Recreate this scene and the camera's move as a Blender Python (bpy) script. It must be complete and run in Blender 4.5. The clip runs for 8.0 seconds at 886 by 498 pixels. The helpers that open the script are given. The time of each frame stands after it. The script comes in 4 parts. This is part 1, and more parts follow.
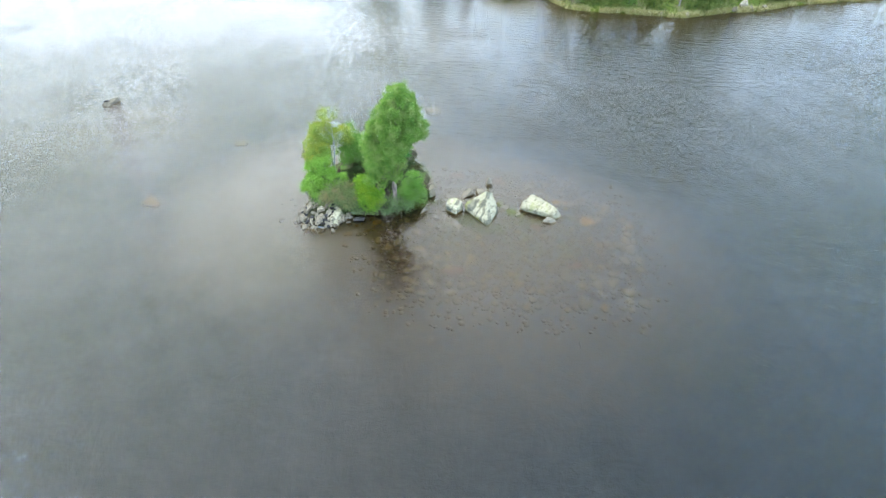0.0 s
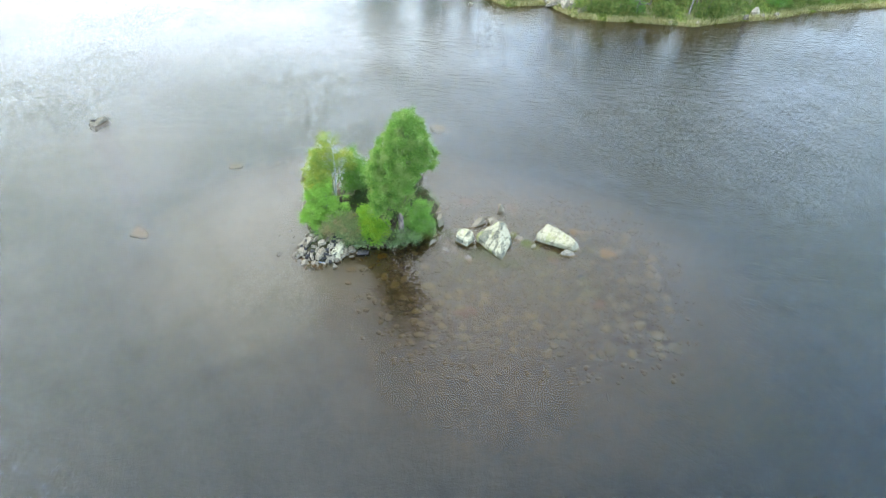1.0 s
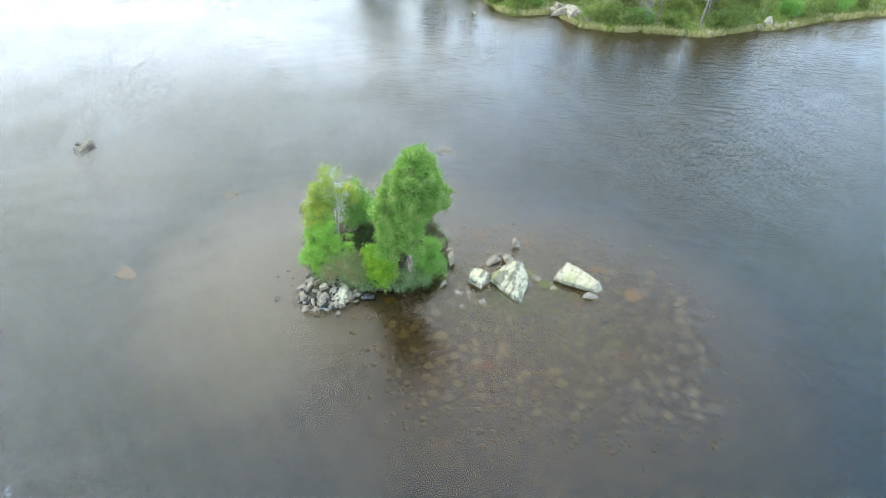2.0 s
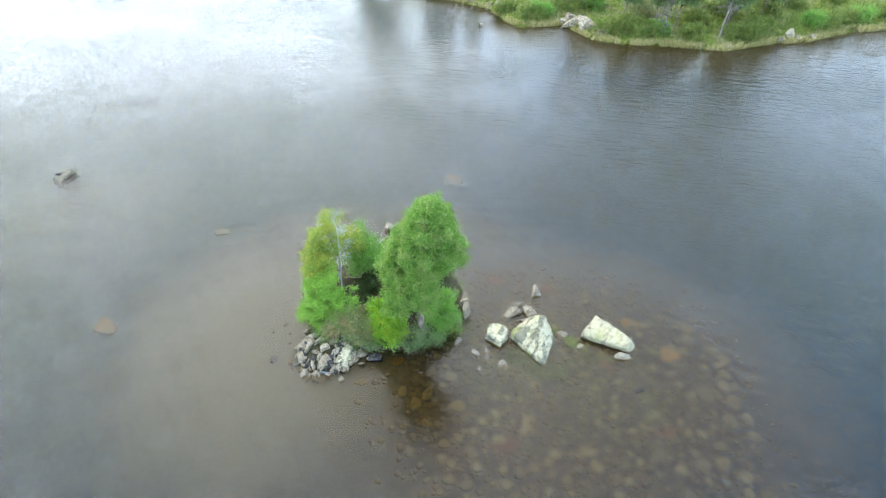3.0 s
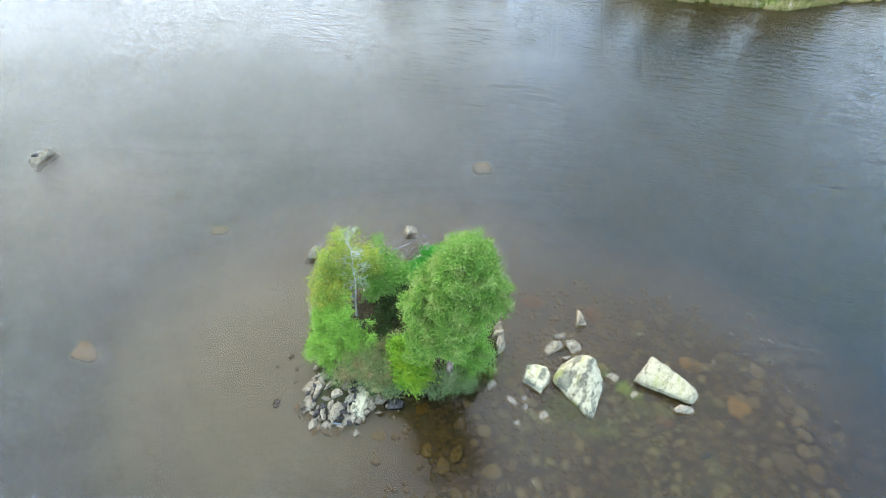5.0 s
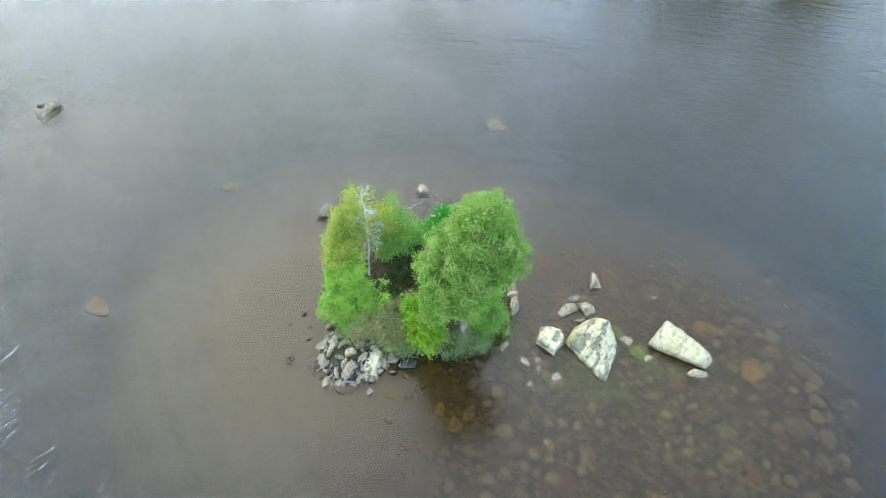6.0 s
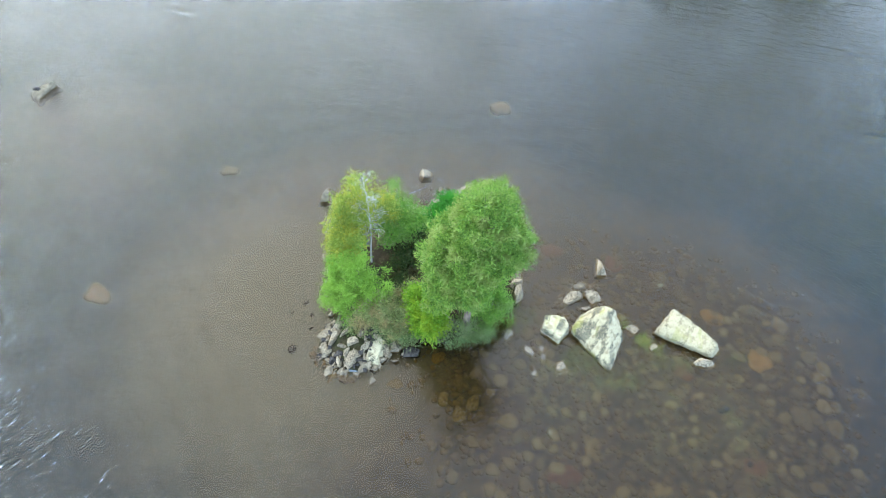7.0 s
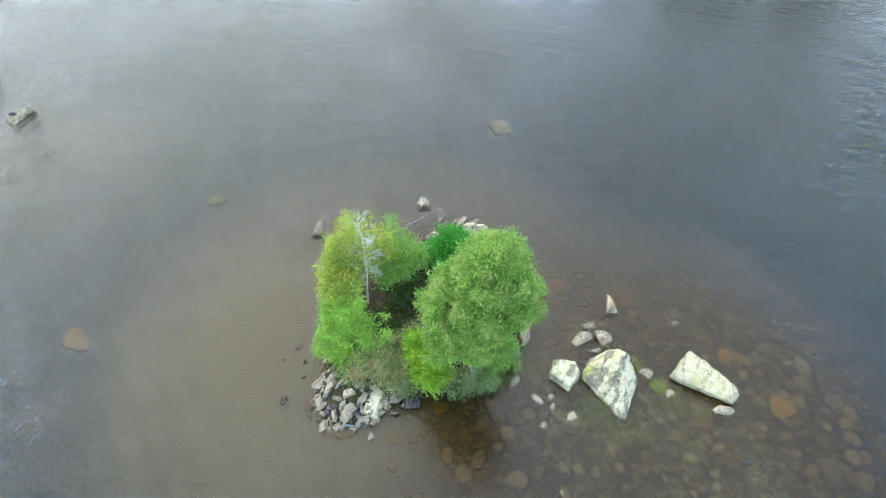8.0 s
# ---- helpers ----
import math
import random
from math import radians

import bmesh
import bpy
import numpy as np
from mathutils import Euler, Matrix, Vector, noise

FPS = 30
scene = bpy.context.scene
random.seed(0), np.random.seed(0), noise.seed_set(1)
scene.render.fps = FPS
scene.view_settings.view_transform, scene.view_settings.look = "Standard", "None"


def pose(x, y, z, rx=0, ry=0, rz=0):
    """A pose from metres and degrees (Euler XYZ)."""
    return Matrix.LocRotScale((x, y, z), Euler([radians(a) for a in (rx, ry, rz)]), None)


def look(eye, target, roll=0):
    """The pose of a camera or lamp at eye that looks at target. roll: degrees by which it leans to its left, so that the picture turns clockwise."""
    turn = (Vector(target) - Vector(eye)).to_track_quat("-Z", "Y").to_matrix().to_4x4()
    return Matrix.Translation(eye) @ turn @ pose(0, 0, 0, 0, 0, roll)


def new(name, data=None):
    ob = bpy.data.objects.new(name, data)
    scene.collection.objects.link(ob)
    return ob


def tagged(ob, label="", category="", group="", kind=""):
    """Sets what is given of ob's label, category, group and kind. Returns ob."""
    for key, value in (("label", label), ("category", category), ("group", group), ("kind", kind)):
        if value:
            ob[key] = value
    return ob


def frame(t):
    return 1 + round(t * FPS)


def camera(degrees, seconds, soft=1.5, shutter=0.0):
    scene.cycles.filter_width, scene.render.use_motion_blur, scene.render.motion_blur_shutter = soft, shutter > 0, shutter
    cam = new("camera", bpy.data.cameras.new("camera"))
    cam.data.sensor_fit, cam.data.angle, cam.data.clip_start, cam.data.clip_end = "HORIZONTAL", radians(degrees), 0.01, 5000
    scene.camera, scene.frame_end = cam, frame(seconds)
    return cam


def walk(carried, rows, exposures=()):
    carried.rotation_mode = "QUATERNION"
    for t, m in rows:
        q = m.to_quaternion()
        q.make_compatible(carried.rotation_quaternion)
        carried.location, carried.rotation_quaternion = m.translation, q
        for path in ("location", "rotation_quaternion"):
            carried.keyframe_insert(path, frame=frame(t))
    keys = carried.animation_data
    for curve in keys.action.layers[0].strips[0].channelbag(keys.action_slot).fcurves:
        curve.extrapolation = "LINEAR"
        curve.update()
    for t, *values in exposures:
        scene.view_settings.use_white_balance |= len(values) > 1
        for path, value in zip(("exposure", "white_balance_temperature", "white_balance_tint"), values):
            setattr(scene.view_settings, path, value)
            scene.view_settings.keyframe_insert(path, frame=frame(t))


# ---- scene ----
cam = camera(74.78, 8.0, 1.0)
PATH = [
    (0, (1.174, -7.409, 15.545), (1.086, -5.825, 14.327), 1.15),
    (0.5, (0.845, -6.361, 15.522), (0.760, -4.775, 14.307), 1.11),
    (1, (0.435, -5.028, 15.570), (0.357, -3.441, 14.355), 1.11),
    (1.5, (0.064, -3.812, 15.626), (-0.007, -2.223, 14.414), 1.05),
    (1.7, (-0.121, -3.297, 15.720), (-0.188, -1.710, 14.505), 1.11),
    (2.8, (-0.938, 0.085, 15.760), (-1.002, 1.674, 14.546), 1.14),
    (3, (-1.094, 0.676, 15.801), (-1.158, 2.264, 14.588), 1.16),
    (3.5, (-1.389, 2.164, 15.830), (-1.455, 3.750, 14.613), 1.18),
    (4, (-1.684, 3.773, 15.946), (-1.751, 5.311, 14.669), 1.19),
    (4.2, (-1.756, 4.256, 16.017), (-1.827, 5.773, 14.716), 1.13),
    (5.3, (-2.337, 5.161, 15.673), (-2.419, 6.595, 14.281), 2.16),
    (5.5, (-2.409, 5.210, 15.651), (-2.493, 6.623, 14.238), 2.22),
    (6, (-2.500, 5.300, 15.593), (-2.586, 6.656, 14.125), 2.39),
    (6.5, (-2.536, 5.453, 15.572), (-2.620, 6.761, 14.061), 2.44),
    (7, (-2.575, 5.678, 15.518), (-2.662, 6.982, 14.004), 2.29),
    (7.5, (-2.711, 6.246, 15.478), (-2.792, 7.549, 13.964), 2.25),
    (8, (-2.880, 7.420, 15.507), (-2.953, 8.717, 13.987), 2.05),
]
walk(cam, [(t, look(eye, target, roll)) for t, eye, target, roll in PATH])
scene.view_settings.exposure = 0.0

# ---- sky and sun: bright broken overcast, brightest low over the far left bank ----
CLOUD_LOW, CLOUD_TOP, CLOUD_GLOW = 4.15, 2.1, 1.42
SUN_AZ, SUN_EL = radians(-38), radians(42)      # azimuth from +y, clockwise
world = bpy.data.worlds.new("overcast_sky")
scene.world = world
world.use_nodes = True
wn, wl = world.node_tree.nodes, world.node_tree.links
wn.clear()
sky = wn.new("ShaderNodeTexSky")
sky.sky_type, sky.sun_disc = "NISHITA", False
sky.sun_elevation, sky.sun_rotation, sky.dust_density = SUN_EL, SUN_AZ, 3.0
w_out = wn.new("ShaderNodeOutputWorld")
w_blue, w_cloud, w_add = wn.new("ShaderNodeBackground"), wn.new("ShaderNodeBackground"), wn.new("ShaderNodeAddShader")
w_co = wn.new("ShaderNodeTexCoord")


def w_math(op, a, b):
    n = wn.new("ShaderNodeMath")
    n.operation = op
    for i, v in enumerate((a, b)):
        if isinstance(v, float):
            n.inputs[i].default_value = v
        else:
            wl.new(v, n.inputs[i])
    return n.outputs[0]


def w_range(v, lo, hi, a, b):
    n = wn.new("ShaderNodeMapRange")
    n.interpolation_type = "SMOOTHSTEP"
    wl.new(v, n.inputs[0])
    for i, x in enumerate((lo, hi, a, b)):
        n.inputs[i + 1].default_value = x
    return n.outputs[0]


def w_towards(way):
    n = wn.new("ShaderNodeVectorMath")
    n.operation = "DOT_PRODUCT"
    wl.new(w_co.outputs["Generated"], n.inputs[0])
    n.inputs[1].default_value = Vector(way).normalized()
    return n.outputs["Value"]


w_noise = wn.new("ShaderNodeTexNoise")
w_noise.inputs["Scale"].default_value, w_noise.inputs["Detail"].default_value = 1.9, 1.0
wl.new(w_co.outputs["Generated"], w_noise.inputs["Vector"])
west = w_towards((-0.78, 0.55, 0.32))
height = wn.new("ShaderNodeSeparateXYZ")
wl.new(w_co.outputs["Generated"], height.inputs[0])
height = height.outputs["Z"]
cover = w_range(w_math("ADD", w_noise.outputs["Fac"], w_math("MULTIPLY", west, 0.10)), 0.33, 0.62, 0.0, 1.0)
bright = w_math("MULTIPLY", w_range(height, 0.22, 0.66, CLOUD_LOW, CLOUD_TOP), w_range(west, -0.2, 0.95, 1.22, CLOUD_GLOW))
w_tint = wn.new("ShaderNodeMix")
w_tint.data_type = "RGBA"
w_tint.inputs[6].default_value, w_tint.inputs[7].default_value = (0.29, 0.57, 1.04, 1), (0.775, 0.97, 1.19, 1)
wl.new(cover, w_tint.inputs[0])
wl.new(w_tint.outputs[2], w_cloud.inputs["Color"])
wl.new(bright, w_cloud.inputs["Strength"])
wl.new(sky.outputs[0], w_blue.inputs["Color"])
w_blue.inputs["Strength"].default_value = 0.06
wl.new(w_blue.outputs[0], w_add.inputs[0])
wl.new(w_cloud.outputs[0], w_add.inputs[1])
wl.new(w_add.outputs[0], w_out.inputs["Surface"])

sun = new("sun", bpy.data.lights.new("sun", "SUN"))
sun.data.energy, sun.data.angle, sun.data.color = 2.6, radians(80), (1.0, 0.90, 0.70)
sun.matrix_world = look((0, 0, 60), (-60 * math.sin(SUN_AZ) / math.tan(SUN_EL), -60 * math.cos(SUN_AZ) / math.tan(SUN_EL), 0))


# ---- materials ----
class Nodes:
    """A node material written in a few words."""

    def __init__(self, name):
        self.m = bpy.data.materials.new(name)
        self.m.use_nodes = True
        self.t = self.m.node_tree
        self.t.nodes.clear()
        self.out = self.t.nodes.new("ShaderNodeOutputMaterial")

    def add(self, kind, props=None, **ins):
        n = self.t.nodes.new("ShaderNode" + kind)
        props = props or {}
        if "operation" in props:
            n.operation = props["operation"]
        if "data_type" in props:
            n.data_type = props["data_type"]
        if "interpolation_type" in props:
            n.interpolation_type = props["interpolation_type"]
        if "feature" in props:
            n.feature = props["feature"]
        for k, v in ins.items():
            self.put(n, k.replace("_", " "), v)
        return n

    def put(self, n, key, v):
        sock = n.inputs[int(key)] if key.isdigit() else n.inputs[key]
        if isinstance(v, bpy.types.NodeSocket):
            self.t.links.new(v, sock)
        elif isinstance(v, bpy.types.Node):
            self.t.links.new(v.outputs[0], sock)
        else:
            sock.default_value = v

    def noise(self, scale, detail=4.0, rough=0.55, vec=None, distort=0.0):
        n = self.add("TexNoise", Scale=scale, Detail=detail, Roughness=rough, Distortion=distort)
        self.put(n, "Vector", vec if vec is not None else self.pos())
        return n.outputs["Fac"]

    def pos(self):
        return self.add("NewGeometry").outputs["Position"]

    def objco(self):
        return self.add("TexCoord").outputs["Object"]

    def ramp(self, fac, lo, hi, a=0.0, b=1.0):
        n = self.add("MapRange", {"interpolation_type": "SMOOTHSTEP"})
        for i, v in enumerate((fac, lo, hi, a, b)):
            self.put(n, str(i), v)
        return n.outputs[0]

    def mix(self, fac, a, b):
        n = self.add("Mix", {"data_type": "RGBA"})
        for key, v in ((0, fac), (6, a), (7, b)):
            self.put(n, str(key), (*v, 1) if isinstance(v, tuple) else v)
        return n.outputs[2]

    def math(self, op, a, b=0.0):
        n = self.add("Math", {"operation": op})
        self.put(n, "0", a)
        self.put(n, "1", b)
        return n.outputs[0]

    def scaled(self, vec, s, turn=0.0):
        if turn:
            first = self.add("Mapping", Vector=vec)
            first.inputs["Rotation"].default_value = (0, 0, radians(turn))
            vec = first.outputs[0]
        n = self.add("Mapping", Vector=vec)
        n.inputs["Scale"].default_value = s
        return n.outputs[0]

    def bump(self, height, strength, dist):
        return self.add("Bump", Strength=strength, Distance=dist, Height=height).outputs[0]

    def finish(self, shader):
        self.t.links.new(shader.outputs[0], self.out.inputs["Surface"])
        return self.m

    def plain(self, colour, rough=0.8, normal=None, spec=0.3):
        n = self.add("BsdfPrincipled", Roughness=rough)
        self.put(n, "Base Color", colour if not isinstance(colour, tuple) else (*colour, 1))
        n.inputs["Specular IOR Level"].default_value = spec
        if normal is not None:
            self.put(n, "Normal", normal)
        return n


def leaf_material(name, dark, light, odd, through_part=0.35):
    """Leaves: a colour of its own for each leaf, some light going through."""
    k = Nodes(name)
    rnd = k.add("NewGeometry").outputs["Random Per Island"]
    col = k.mix(rnd, dark, light)
    patch = k.ramp(k.noise(2.3, 4.0, vec=k.objco()), 0.46, 0.62)
    col = k.mix(k.math("MULTIPLY", patch, 0.75), col, odd)
    a = k.plain(col, 0.55, spec=0.25)
    b = k.add("BsdfTranslucent", Color=col)
    m = k.add("MixShader", Fac=through_part)
    k.put(m, "1", a)
    k.put(m, "2", b)
    return k.finish(m)


def bark_material(name, a, b, scale=9.0):
    k = Nodes(name)
    vec = k.scaled(k.objco(), (1, 1, 0.25))
    f = k.noise(scale, 6.0, 0.65, vec)
    col = k.mix(k.ramp(f, 0.35, 0.65), a, b)
    return k.finish(k.plain(col, 0.9, k.bump(f, 0.7, 0.03)))


def rock_material(name, base, pale, speck, moss=None, speck_at=0.5):
    """Weathered granite: pale crust lichen, fine black lichen specks gathered in patches, some yellow-green growth."""
    k = Nodes(name)
    rnd = k.add("ObjectInfo").outputs["Random"]
    shift = k.add("VectorMath", {"operation": "ADD"})
    k.put(shift, "0", k.objco())
    k.put(shift, "1", k.add("CombineXYZ", X=k.math("MULTIPLY", rnd, 37.0), Y=k.math("MULTIPLY", rnd, 11.0)))
    v = shift.outputs[0]
    big, mid, fine = k.noise(1.6, 3.0, 0.5, v), k.noise(7.0, 7.0, 0.62, v), k.noise(34.0, 5.0, 0.6, v)
    col = k.mix(k.ramp(mid, 0.36, 0.55), base, pale)
    col = k.mix(k.math("MULTIPLY", k.ramp(fine, 0.5, 0.66), 0.3), col, tuple(c * 0.6 for c in base))
    streak = k.scaled(v, (1.7, 0.75, 1.2), 28)
    patch = k.ramp(k.noise(2.1, 4.0, 0.6, streak), 0.46, 0.58)
    specks = k.noise(27.0, 6.0, 0.7, streak, 0.5)
    dense = k.ramp(specks, speck_at + 0.01, speck_at + 0.05)
    sparse = k.ramp(k.noise(48.0, 3.0, 0.6, v), 0.63, 0.68)
    dark = k.math("MAXIMUM", k.math("MULTIPLY", dense, patch), k.math("MULTIPLY", sparse, 0.75))
    col = k.mix(k.math("MULTIPLY", dark, 0.95), col, speck)
    if moss:
        grow = k.ramp(k.noise(1.3, 4.0, 0.6, k.scaled(v, (1.6, 0.6, 1), 10)), 0.55, 0.66)
        col = k.mix(k.math("MULTIPLY", grow, 0.55), col, moss)
    hue = k.add("HueSaturation", Value=k.ramp(rnd, 0.0, 1.0, 0.72, 1.12), Color=col)
    h = k.math("ADD", k.math("MULTIPLY", mid, 0.8), k.math("MULTIPLY", fine, 0.3))
    h = k.math("ADD", h, k.math("MULTIPLY", big, 0.6))
    return k.finish(k.plain(hue.outputs[0], 0.88, k.bump(h, 0.75, 0.05), 0.25))


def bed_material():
    """Lake bed: grey-brown silt and gravel on the shelf, darkening with depth painted into the colour."""
    k = Nodes("lake_bed_silt")
    p = k.pos()
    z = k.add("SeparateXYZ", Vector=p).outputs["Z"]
    big, mid, fine = k.noise(0.35, 4.0, 0.6, p), k.noise(2.3, 6.0, 0.62, p), k.noise(14.0, 5.0, 0.6, p)
    col = k.mix(k.ramp(mid, 0.35, 0.65), (0.105, 0.089, 0.058), (0.172, 0.147, 0.096))
    col = k.mix(k.math("MULTIPLY", k.ramp(big, 0.45, 0.65), 0.55), col, (0.118, 0.104, 0.058))
    col = k.mix(k.math("MULTIPLY", k.ramp(fine, 0.4, 0.62), 0.4), col, (0.055, 0.048, 0.033))
    # pale silt west of the islet, its blue tint painted in for reflected sky
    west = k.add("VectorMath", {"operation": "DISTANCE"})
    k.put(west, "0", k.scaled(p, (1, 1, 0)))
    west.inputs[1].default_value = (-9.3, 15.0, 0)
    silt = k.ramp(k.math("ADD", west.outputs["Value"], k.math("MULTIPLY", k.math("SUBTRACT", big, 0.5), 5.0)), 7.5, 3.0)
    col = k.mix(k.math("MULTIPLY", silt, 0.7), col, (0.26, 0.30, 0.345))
    # bed colour blackens with depth, standing in for light the water absorbs
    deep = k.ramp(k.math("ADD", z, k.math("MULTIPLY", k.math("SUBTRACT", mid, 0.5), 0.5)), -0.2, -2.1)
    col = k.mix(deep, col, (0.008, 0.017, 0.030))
    return k.finish(k.plain(col, 0.95, k.bump(k.math("ADD", mid, k.math("MULTIPLY", fine, 0.3)), 0.6, 0.06), 0.1))


def water_material():
    """Clear brownish lake water with wind ripples that bend round the islet and weaken in its lee."""
    k = Nodes("lake_water")
    p = k.pos()
    xyz = k.add("SeparateXYZ", Vector=p)
    side = k.ramp(xyz.outputs["X"], -7.0, 7.0)

    def blend(fac, a, b):
        m = k.add("Mix", {"data_type": "FLOAT"})
        for key, val in (("0", fac), ("2", a), ("3", b)):
            k.put(m, key, val)
        return m.outputs[0]

    ra = k.noise(1.0, 2.0, 0.5, k.scaled(p, (4.0, 9.0, 1), -50), 0.7)
    rb = k.noise(1.0, 2.0, 0.5, k.scaled(p, (4.0, 9.5, 1), 40), 0.7)
    fine = k.noise(1.0, 1.5, 0.5, k.scaled(p, (4.5, 9.0, 1), -6), 0.4)
    swell = k.noise(1.0, 1.0, 0.5, k.scaled(p, (0.9, 2.3, 1), 10), 0.3)
    h = k.math("ADD", blend(side, ra, rb), k.math("MULTIPLY", fine, 0.45))
    h = k.math("ADD", h, k.math("MULTIPLY", swell, k.ramp(xyz.outputs["Y"], 20.0, 46.0, 0.8, 2.6)))
    flat = k.scaled(p, (1, 1, 0))
    calm = None
    for c, lo, hi, least in (((-7.6, 18.2, 0), 1.5, 7.0, 0.45), ((3.4, 15.2, 0), 3.0, 9.5, 0.3), ((-2.2, 13.9, 0), 1.2, 5.0, 0.5)):
        far = k.add("VectorMath", {"operation": "DISTANCE"})
        k.put(far, "0", flat)
        far.inputs[1].default_value = c
        q = k.ramp(far.outputs["Value"], lo, hi, least, 1.0)
        calm = q if calm is None else k.math("MULTIPLY", calm, q)
    far_off = k.ramp(xyz.outputs["Y"], 20.0, 48.0, 1.0, 0.42)
    gust = k.ramp(k.noise(0.11, 3.0, 0.55, p), 0.35, 0.65, 0.75, 1.15)
    n = k.bump(h, k.math("MULTIPLY", k.math("MULTIPLY", gust, far_off), calm), 0.08)
    fr = k.add("Fresnel", IOR=1.4, Normal=n)
    gl = k.add("BsdfGlossy", Roughness=0.02, Normal=n)
    tr = k.add("BsdfTransparent", Color=(0.76, 0.60, 0.33, 1))
    m = k.add("MixShader", Fac=fr.outputs[0])
    murk = k.add("BsdfDiffuse", Color=(0.017, 0.023, 0.021, 1), Normal=n)
    body = k.add("MixShader", Fac=0.14)
    k.put(body, "1", tr)
    k.put(body, "2", murk)
    k.put(m, "1", body)
    k.put(m, "2", gl)
    return k.finish(m)


def ground_material(name, a, b, c):
    k = Nodes(name)
    p = k.pos()
    big, mid, fine = k.noise(0.55, 6.0, 0.65, p), k.noise(1.9, 6.0, 0.62, p), k.noise(11.0, 6.0, 0.65, p)
    col = k.mix(k.ramp(mid, 0.36, 0.64), a, b)
    col = k.mix(k.math("MULTIPLY", k.ramp(big, 0.46, 0.62), 0.8), col, c)
    col = k.mix(k.math("MULTIPLY", k.ramp(fine, 0.42, 0.6), 0.4), col, tuple(v * 0.5 for v in a))
    return k.finish(k.plain(col, 0.95, k.bump(k.math("ADD", mid, fine), 0.9, 0.12), 0.1))


def simple_material(name, a, b, scale, rough=0.85):
    k = Nodes(name)
    f = k.noise(scale, 5.0, 0.6, k.objco())
    rnd = k.add("NewGeometry").outputs["Random Per Island"]
    col = k.mix(k.math("MULTIPLY", k.math("ADD", rnd, f), 0.5), a, b)
    return k.finish(k.plain(col, rough, k.bump(f, 0.5, 0.01)))


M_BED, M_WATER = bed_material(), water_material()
M_SOIL = ground_material("islet_soil", (0.05, 0.04, 0.025), (0.085, 0.065, 0.035), (0.05, 0.07, 0.02))
M_MEADOW = ground_material("shore_moss_and_heath", (0.09, 0.115, 0.02), (0.21, 0.245, 0.04), (0.31, 0.245, 0.13))
M_PALE = rock_material("pale_lichen_granite", (0.30, 0.245, 0.145), (0.46, 0.40, 0.25), (0.028, 0.033, 0.026), (0.33, 0.32, 0.07), 0.44)
M_BRIGHT = rock_material("white_crusted_granite", (0.40, 0.335, 0.20), (0.56, 0.485, 0.30), (0.07, 0.062, 0.04), (0.36, 0.34, 0.12), 0.5)
M_GREY = rock_material("grey_weathered_granite", (0.18, 0.14, 0.09), (0.40, 0.32, 0.21), (0.04, 0.042, 0.032), None, 0.5)
M_WET = rock_material("dark_wet_granite", (0.038, 0.032, 0.027), (0.091, 0.078, 0.066), (0.011, 0.010, 0.010))
M_SUNK = rock_material("silt_covered_stone", (0.17, 0.145, 0.076), (0.29, 0.253, 0.142), (0.072, 0.069, 0.058), None, 0.64)
M_RUST = rock_material("rust_red_sunken_stone", (0.16, 0.098, 0.05), (0.22, 0.142, 0.075), (0.059, 0.035, 0.034), None, 0.62)
M_OCHRE = rock_material("ochre_sunken_stone", (0.29, 0.205, 0.06), (0.37, 0.265, 0.085), (0.151, 0.088, 0.025), None, 0.68)
M_PINE_BARK = bark_material("pine_bark", (0.10, 0.075, 0.06), (0.27, 0.20, 0.15))
M_BIRCH_BARK = bark_material("birch_bark", (0.196, 0.182, 0.161), (0.434, 0.420, 0.392), 6.0)
M_DEAD = bark_material("bleached_dead_wood", (0.369, 0.353, 0.320), (0.590, 0.573, 0.532), 7.0)
M_SNAG = bark_material("grey_snag_wood", (0.12, 0.10, 0.075), (0.25, 0.215, 0.165), 7.0)
M_TWIG = bark_material("grey_brown_stems", (0.09, 0.075, 0.055), (0.19, 0.16, 0.12))
M_PINE = leaf_material("pine_needles", (0.092, 0.190, 0.030), (0.265, 0.430, 0.070), (0.345, 0.405, 0.115))
M_PINE_FAR = leaf_material("shore_pine_needles", (0.075, 0.120, 0.035), (0.180, 0.270, 0.075), (0.230, 0.250, 0.100), 0.3)
M_YELLOW = leaf_material("yellowing_birch_leaves", (0.170, 0.255, 0.036), (0.360, 0.440, 0.085), (0.480, 0.440, 0.055))
M_CONE = leaf_material("green_birch_leaves", (0.112, 0.248, 0.033), (0.239, 0.422, 0.066), (0.222, 0.323, 0.091))
M_ROWAN = leaf_material("rowan_leaves", (0.140, 0.285, 0.028), (0.320, 0.500, 0.085), (0.280, 0.480, 0.070))
M_LIME = leaf_material("lime_green_leaves", (0.140, 0.300, 0.022), (0.290, 0.470, 0.045), (0.330, 0.440, 0.030))
M_DEEP = leaf_material("deep_green_leaves", (0.032, 0.188, 0.018), (0.084, 0.357, 0.039), (0.073, 0.263, 0.029))
M_HEATH = leaf_material("heather_sprigs", (0.132, 0.177, 0.058), (0.362, 0.405, 0.146), (0.405, 0.288, 0.132), 0.2)
M_JUNIPER = leaf_material("juniper_needles", (0.072, 0.129, 0.034), (0.203, 0.271, 0.093), (0.263, 0.304, 0.128), 0.2)
# undergrowth leaves coloured dark: the gloom between the trees is in the colour
M_GLOOM = leaf_material("shade_toned_understorey_leaves", (0.027, 0.056, 0.015), (0.095, 0.138, 0.032), (0.111, 0.082, 0.032), 0.2)
